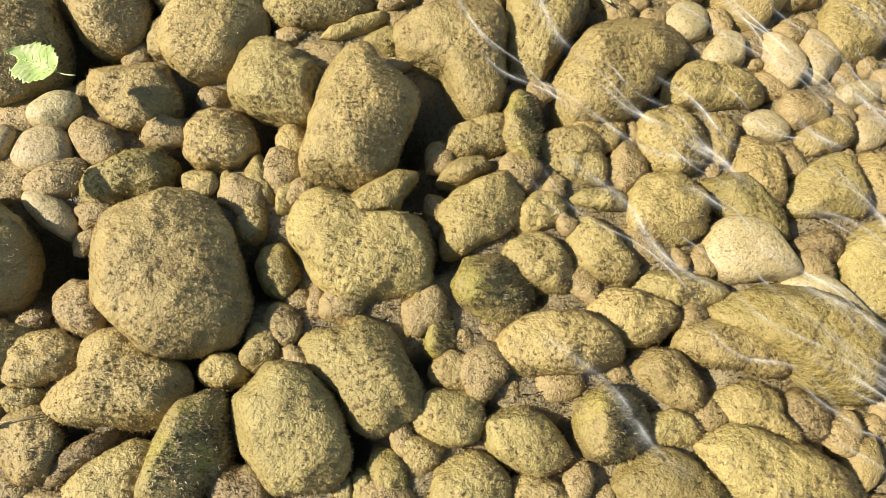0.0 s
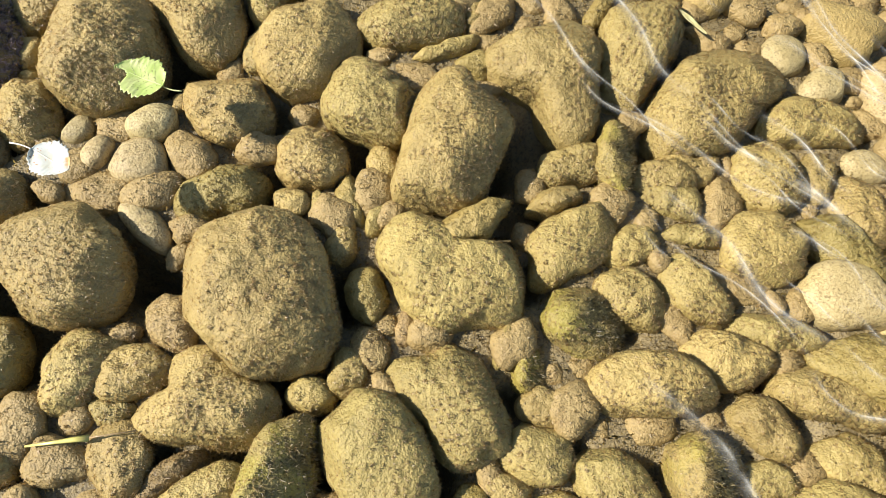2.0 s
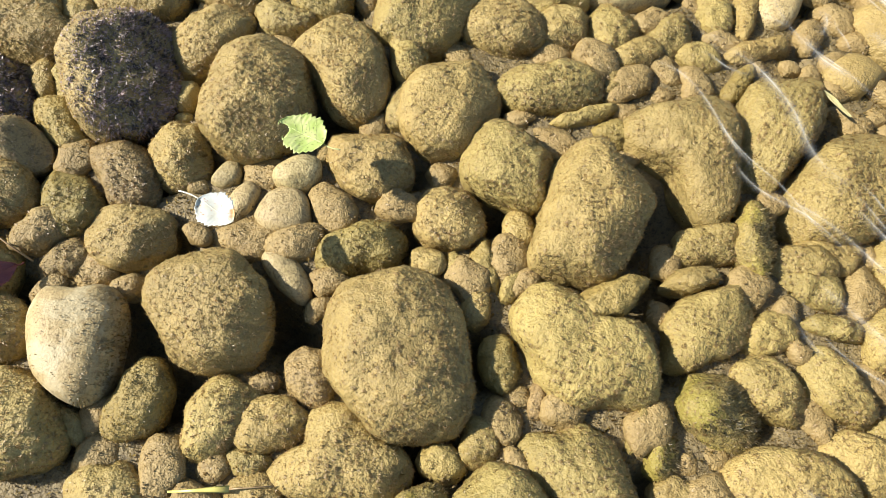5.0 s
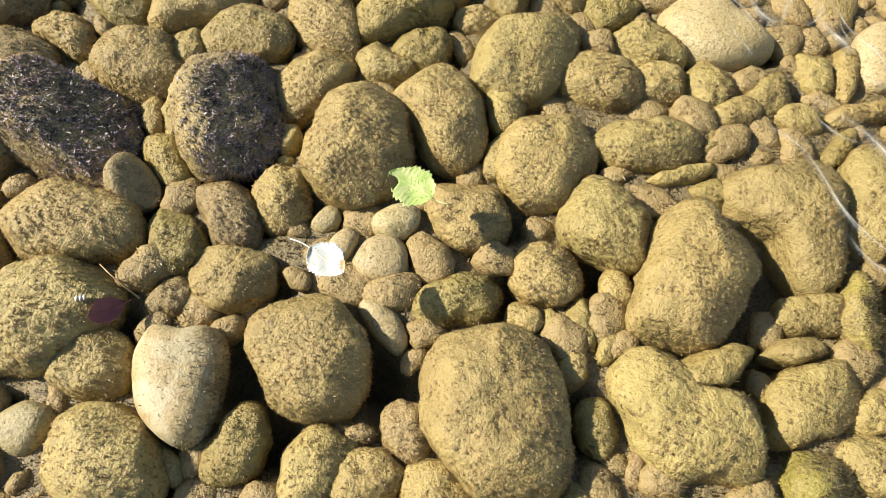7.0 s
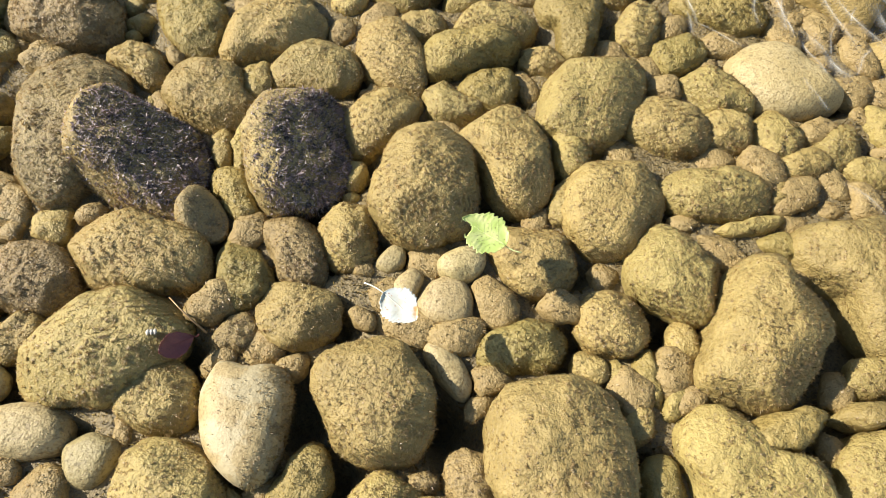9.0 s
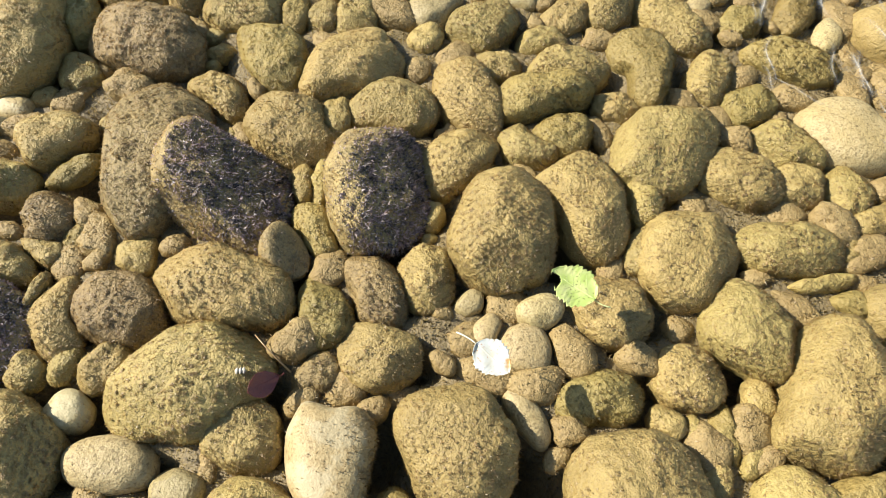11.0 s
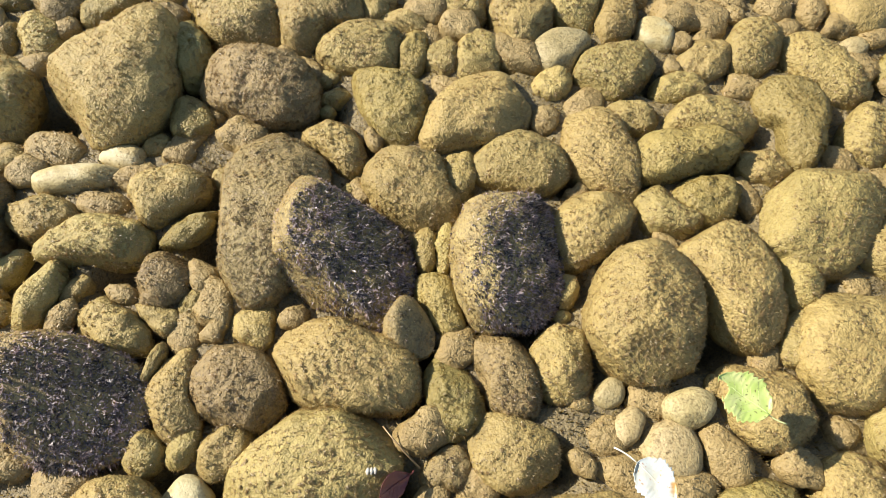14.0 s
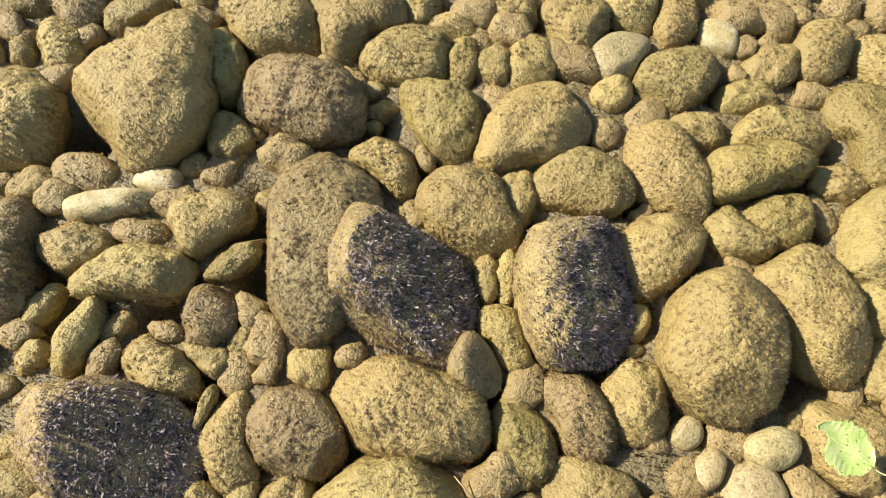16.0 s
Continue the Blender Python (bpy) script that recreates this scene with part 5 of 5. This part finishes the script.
leaf("green birch-like leaf with bitten tip, floating on clear water", (-0.3769, 0.4905, FLOAT), (-0.4385, 0.5125, FLOAT), 0.0285,
     (-0.3553, 0.4872, FLOAT), GREEN, GREEN_RIB, bite=0.72, teeth=0.10, belly=0.43, group="fallen leaves")
leaf("cream-white leaf with brown spots, floating on clear water", (-0.5058, 0.3880, FLOAT), (-0.4590, 0.3650, FLOAT), 0.0225,
     (-0.5328, 0.3947, FLOAT), CREAM, CREAM_RIB, belly=0.44, teeth=0.07, curl=0.003, group="fallen leaves", ribs=False)
leaf("dark red waterlogged leaf lying on an algae-coated cobble", (-0.7365, 0.2985, 0.010), (-0.7590, 0.2625, 0.034), 0.0160,
     (-0.7330, 0.3050, 0.004), RED, RED, belly=0.55, teeth=0.05, curl=0.002, group="fallen leaves", face=(0.62, -0.05, 0.78))
leaf("slender pale yellow leaf lying sunken on the river bed", (0.3564, 0.7862, 0.024), (0.4108, 0.7536, 0.008), 0.0055,
     (0.3510, 0.7890, 0.024), PALE_LEAF, PALE_LEAF, belly=0.5, teeth=0.0, curl=0.002, group="fallen leaves")


def strand(name, label, category, line, r0, r1, material, flat=1.0):
    """A thin blade or twig along a line of points."""
    pts = [Vector(q) for q in line]
    vs, fs = [], []
    for i, q in enumerate(pts):
        r = r0 + (r1 - r0) * i / (len(pts) - 1)
        d = (pts[min(i + 1, len(pts) - 1)] - pts[max(i - 1, 0)]).normalized()
        s = d.cross(Vector((0, 0, 1))).normalized()
        t = d.cross(s)
        vs += [tuple(q + s * math.cos(a) * r + t * math.sin(a) * r * flat) for a in (0, 1.05, 2.09, 3.14, 4.19, 5.24)]
    for i in range(len(pts) - 1):
        for k in range(6):
            fs.append((6 * i + k, 6 * i + (k + 1) % 6, 6 * i + 6 + (k + 1) % 6, 6 * i + 6 + k))
    fs += [tuple(range(5, -1, -1)), tuple(6 * (len(pts) - 1) + k for k in range(6))]
    return tagged(link_mesh(name, vs, fs, material), label, category)


grass = tagged(new("fallen_grass"), "yellow-green fallen grass with dry stem across two cobbles", "grass")
for part_name, line, r0, r1, coat, flat in (
        ("blade", [(-0.4757, 0.0640, 0.004), (-0.4429, 0.0700, 0.006), (-0.4250, 0.0735, 0.006), (-0.4078, 0.0763, 0.006)], 0.0012, 0.0042, STRAW, 0.15),
        ("stem", [(-0.4078, 0.0763, 0.006), (-0.3950, 0.0790, 0.007), (-0.3828, 0.0815, 0.007), (-0.3586, 0.0867, 0.005)], 0.0011, 0.0007, TWIG, 1.0)):
    strand(part_name, "", "", line, r0, r1, coat, flat).parent = grass
strand("twig", "thin dry forked twig caught beside a cobble", "twig",
       [(-0.7868, 0.3393, 0.013), (-0.7700, 0.3300, 0.013), (-0.7546, 0.3221, 0.010), (-0.7272, 0.3105, -0.004)], 0.0009, 0.0013, TWIG)


def shell(x, y, z, turn):
    p, f = dome(0.0042, 0.0020, 0.003, turn, (0,) * 10, (0, 0), 3, 0.001, 0.0001)
    ob = link_mesh("snail_shell", p.tolist(), f, SHELL)
    ob.location = (x, y, z)
    return tagged(ob, "tiny grey snail shell on an algae-coated cobble", "shell", "snail shells")


for i, dx in enumerate((0.0, 0.0045, 0.009)):
    shell(-0.7809 + dx * 0.85, 0.2822 + dx * 0.4, 0.0368 - dx * 0.15, 1.9 + 0.1 * i)


# ---- the water: pale strips painting its caustic light, and leaf films ----
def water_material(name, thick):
    """Clear water: see-through, mirroring the sky by Fresnel; thick: strength of the white painted as caustic light."""
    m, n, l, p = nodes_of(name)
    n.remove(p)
    clear, gloss, light_paint = n.new("ShaderNodeBsdfTransparent"), n.new("ShaderNodeBsdfGlossy"), n.new("ShaderNodeBsdfDiffuse")
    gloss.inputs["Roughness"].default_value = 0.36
    # white diffuse strips stand in for sunlight focused on the bed
    light_paint.inputs["Color"].default_value = (0.85, 0.80, 0.66, 1)
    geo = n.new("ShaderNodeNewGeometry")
    light_mix = n.new("ShaderNodeMixShader")
    light_share = n.new("ShaderNodeAttribute")
    light_share.attribute_name = "light_share"
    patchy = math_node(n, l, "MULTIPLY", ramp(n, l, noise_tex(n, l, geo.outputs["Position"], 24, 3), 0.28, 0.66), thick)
    l.new(math_node(n, l, "MULTIPLY", patchy, light_share.outputs["Fac"]), light_mix.inputs[0])
    l.new(clear.outputs[0], light_mix.inputs[1])
    l.new(light_paint.outputs[0], light_mix.inputs[2])
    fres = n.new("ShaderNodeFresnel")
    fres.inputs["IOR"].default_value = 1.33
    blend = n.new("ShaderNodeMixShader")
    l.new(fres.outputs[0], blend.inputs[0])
    l.new(light_mix.outputs[0], blend.inputs[1])
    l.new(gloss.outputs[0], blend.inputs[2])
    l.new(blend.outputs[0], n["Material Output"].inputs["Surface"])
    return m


def riffle(x, y):
    """0 on the calm water over the deep cobbles, 1 where the riffle runs."""
    return min(max((x + 0.28 * y - 0.30) / 0.35, 0.0), 1.0)


def surface(x, y):
    """Height of the water: smooth, with short waves running down the riffle."""
    if abs(x) > 3 or abs(y) > 3:
        return WATER_LEVEL
    across = 0.66 * x + 0.75 * y + 0.05 * noise.noise((x * 5, y * 5, 1.0))
    return WATER_LEVEL + (0.0001 + 0.0012 * riffle(x, y)) * (math.sin(across * 88) + 0.5 * math.sin(across * 151 + 2 * x))


def water():
    """White strips along the riffle painting its caustic lines of sunlight, and the film that carries each floating
    leaf.
    """
    rng = random.Random(21)
    verts, faces, light_share = [], [], []
    def light_line(x, y, heading, length, wide):
        """A wavering strip of painted light, sharp on its upstream side and fading on the other."""
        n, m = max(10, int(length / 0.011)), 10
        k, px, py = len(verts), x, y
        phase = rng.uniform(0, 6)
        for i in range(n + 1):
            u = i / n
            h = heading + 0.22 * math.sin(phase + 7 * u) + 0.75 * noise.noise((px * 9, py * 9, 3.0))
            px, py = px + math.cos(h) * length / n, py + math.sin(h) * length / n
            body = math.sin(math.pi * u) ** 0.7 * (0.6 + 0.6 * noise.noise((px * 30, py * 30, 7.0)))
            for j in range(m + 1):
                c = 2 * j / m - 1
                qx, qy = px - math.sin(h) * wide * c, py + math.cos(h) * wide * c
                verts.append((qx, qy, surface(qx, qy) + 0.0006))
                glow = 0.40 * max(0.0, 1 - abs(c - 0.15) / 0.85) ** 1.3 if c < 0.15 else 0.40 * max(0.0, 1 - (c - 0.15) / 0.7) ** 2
                light_share.append(max(0.0, body) * (glow + 0.5 * max(0.0, 1 - abs(c - 0.17) / 0.2)))
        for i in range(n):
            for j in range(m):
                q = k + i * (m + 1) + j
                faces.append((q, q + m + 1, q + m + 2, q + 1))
    made = 0
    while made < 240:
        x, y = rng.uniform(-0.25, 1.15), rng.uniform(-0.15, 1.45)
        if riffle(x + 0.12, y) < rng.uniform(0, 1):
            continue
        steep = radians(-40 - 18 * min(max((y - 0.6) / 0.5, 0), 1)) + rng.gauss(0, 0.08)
        light_line(x, y, steep, rng.uniform(0.06, 0.34), rng.choice((0.005, 0.007, 0.010, 0.016)))
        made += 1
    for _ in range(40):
        light_line(rng.uniform(-0.22, 0.40), rng.uniform(0.84, 1.30), radians(-64) + rng.gauss(0, 0.5), rng.uniform(0.04, 0.12), rng.choice((0.004, 0.006, 0.009)))
    for cx, cy, r in ((-0.398, 0.498, 0.010), (-0.484, 0.377, 0.010)):
        k = len(verts)
        verts.append((cx, cy, WATER_LEVEL))
        verts.extend((cx + r * math.cos(q * 0.3927), cy + r * math.sin(q * 0.3927), WATER_LEVEL) for q in range(16))
        faces.extend((k, k + 1 + q, k + 1 + (q + 1) % 16) for q in range(16))
    light_share += [0.0] * (len(verts) - len(light_share))
    ob = link_mesh("water", verts, faces, water_material("clear_water_light_lines", 0.9))
    ob.data.attributes.new("light_share", "FLOAT", "POINT").data.foreach_set("value", light_share)
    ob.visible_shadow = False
    return tagged(ob, "clear shallow river water with caustic light lines painted on pale strips", "water", kind="structure")


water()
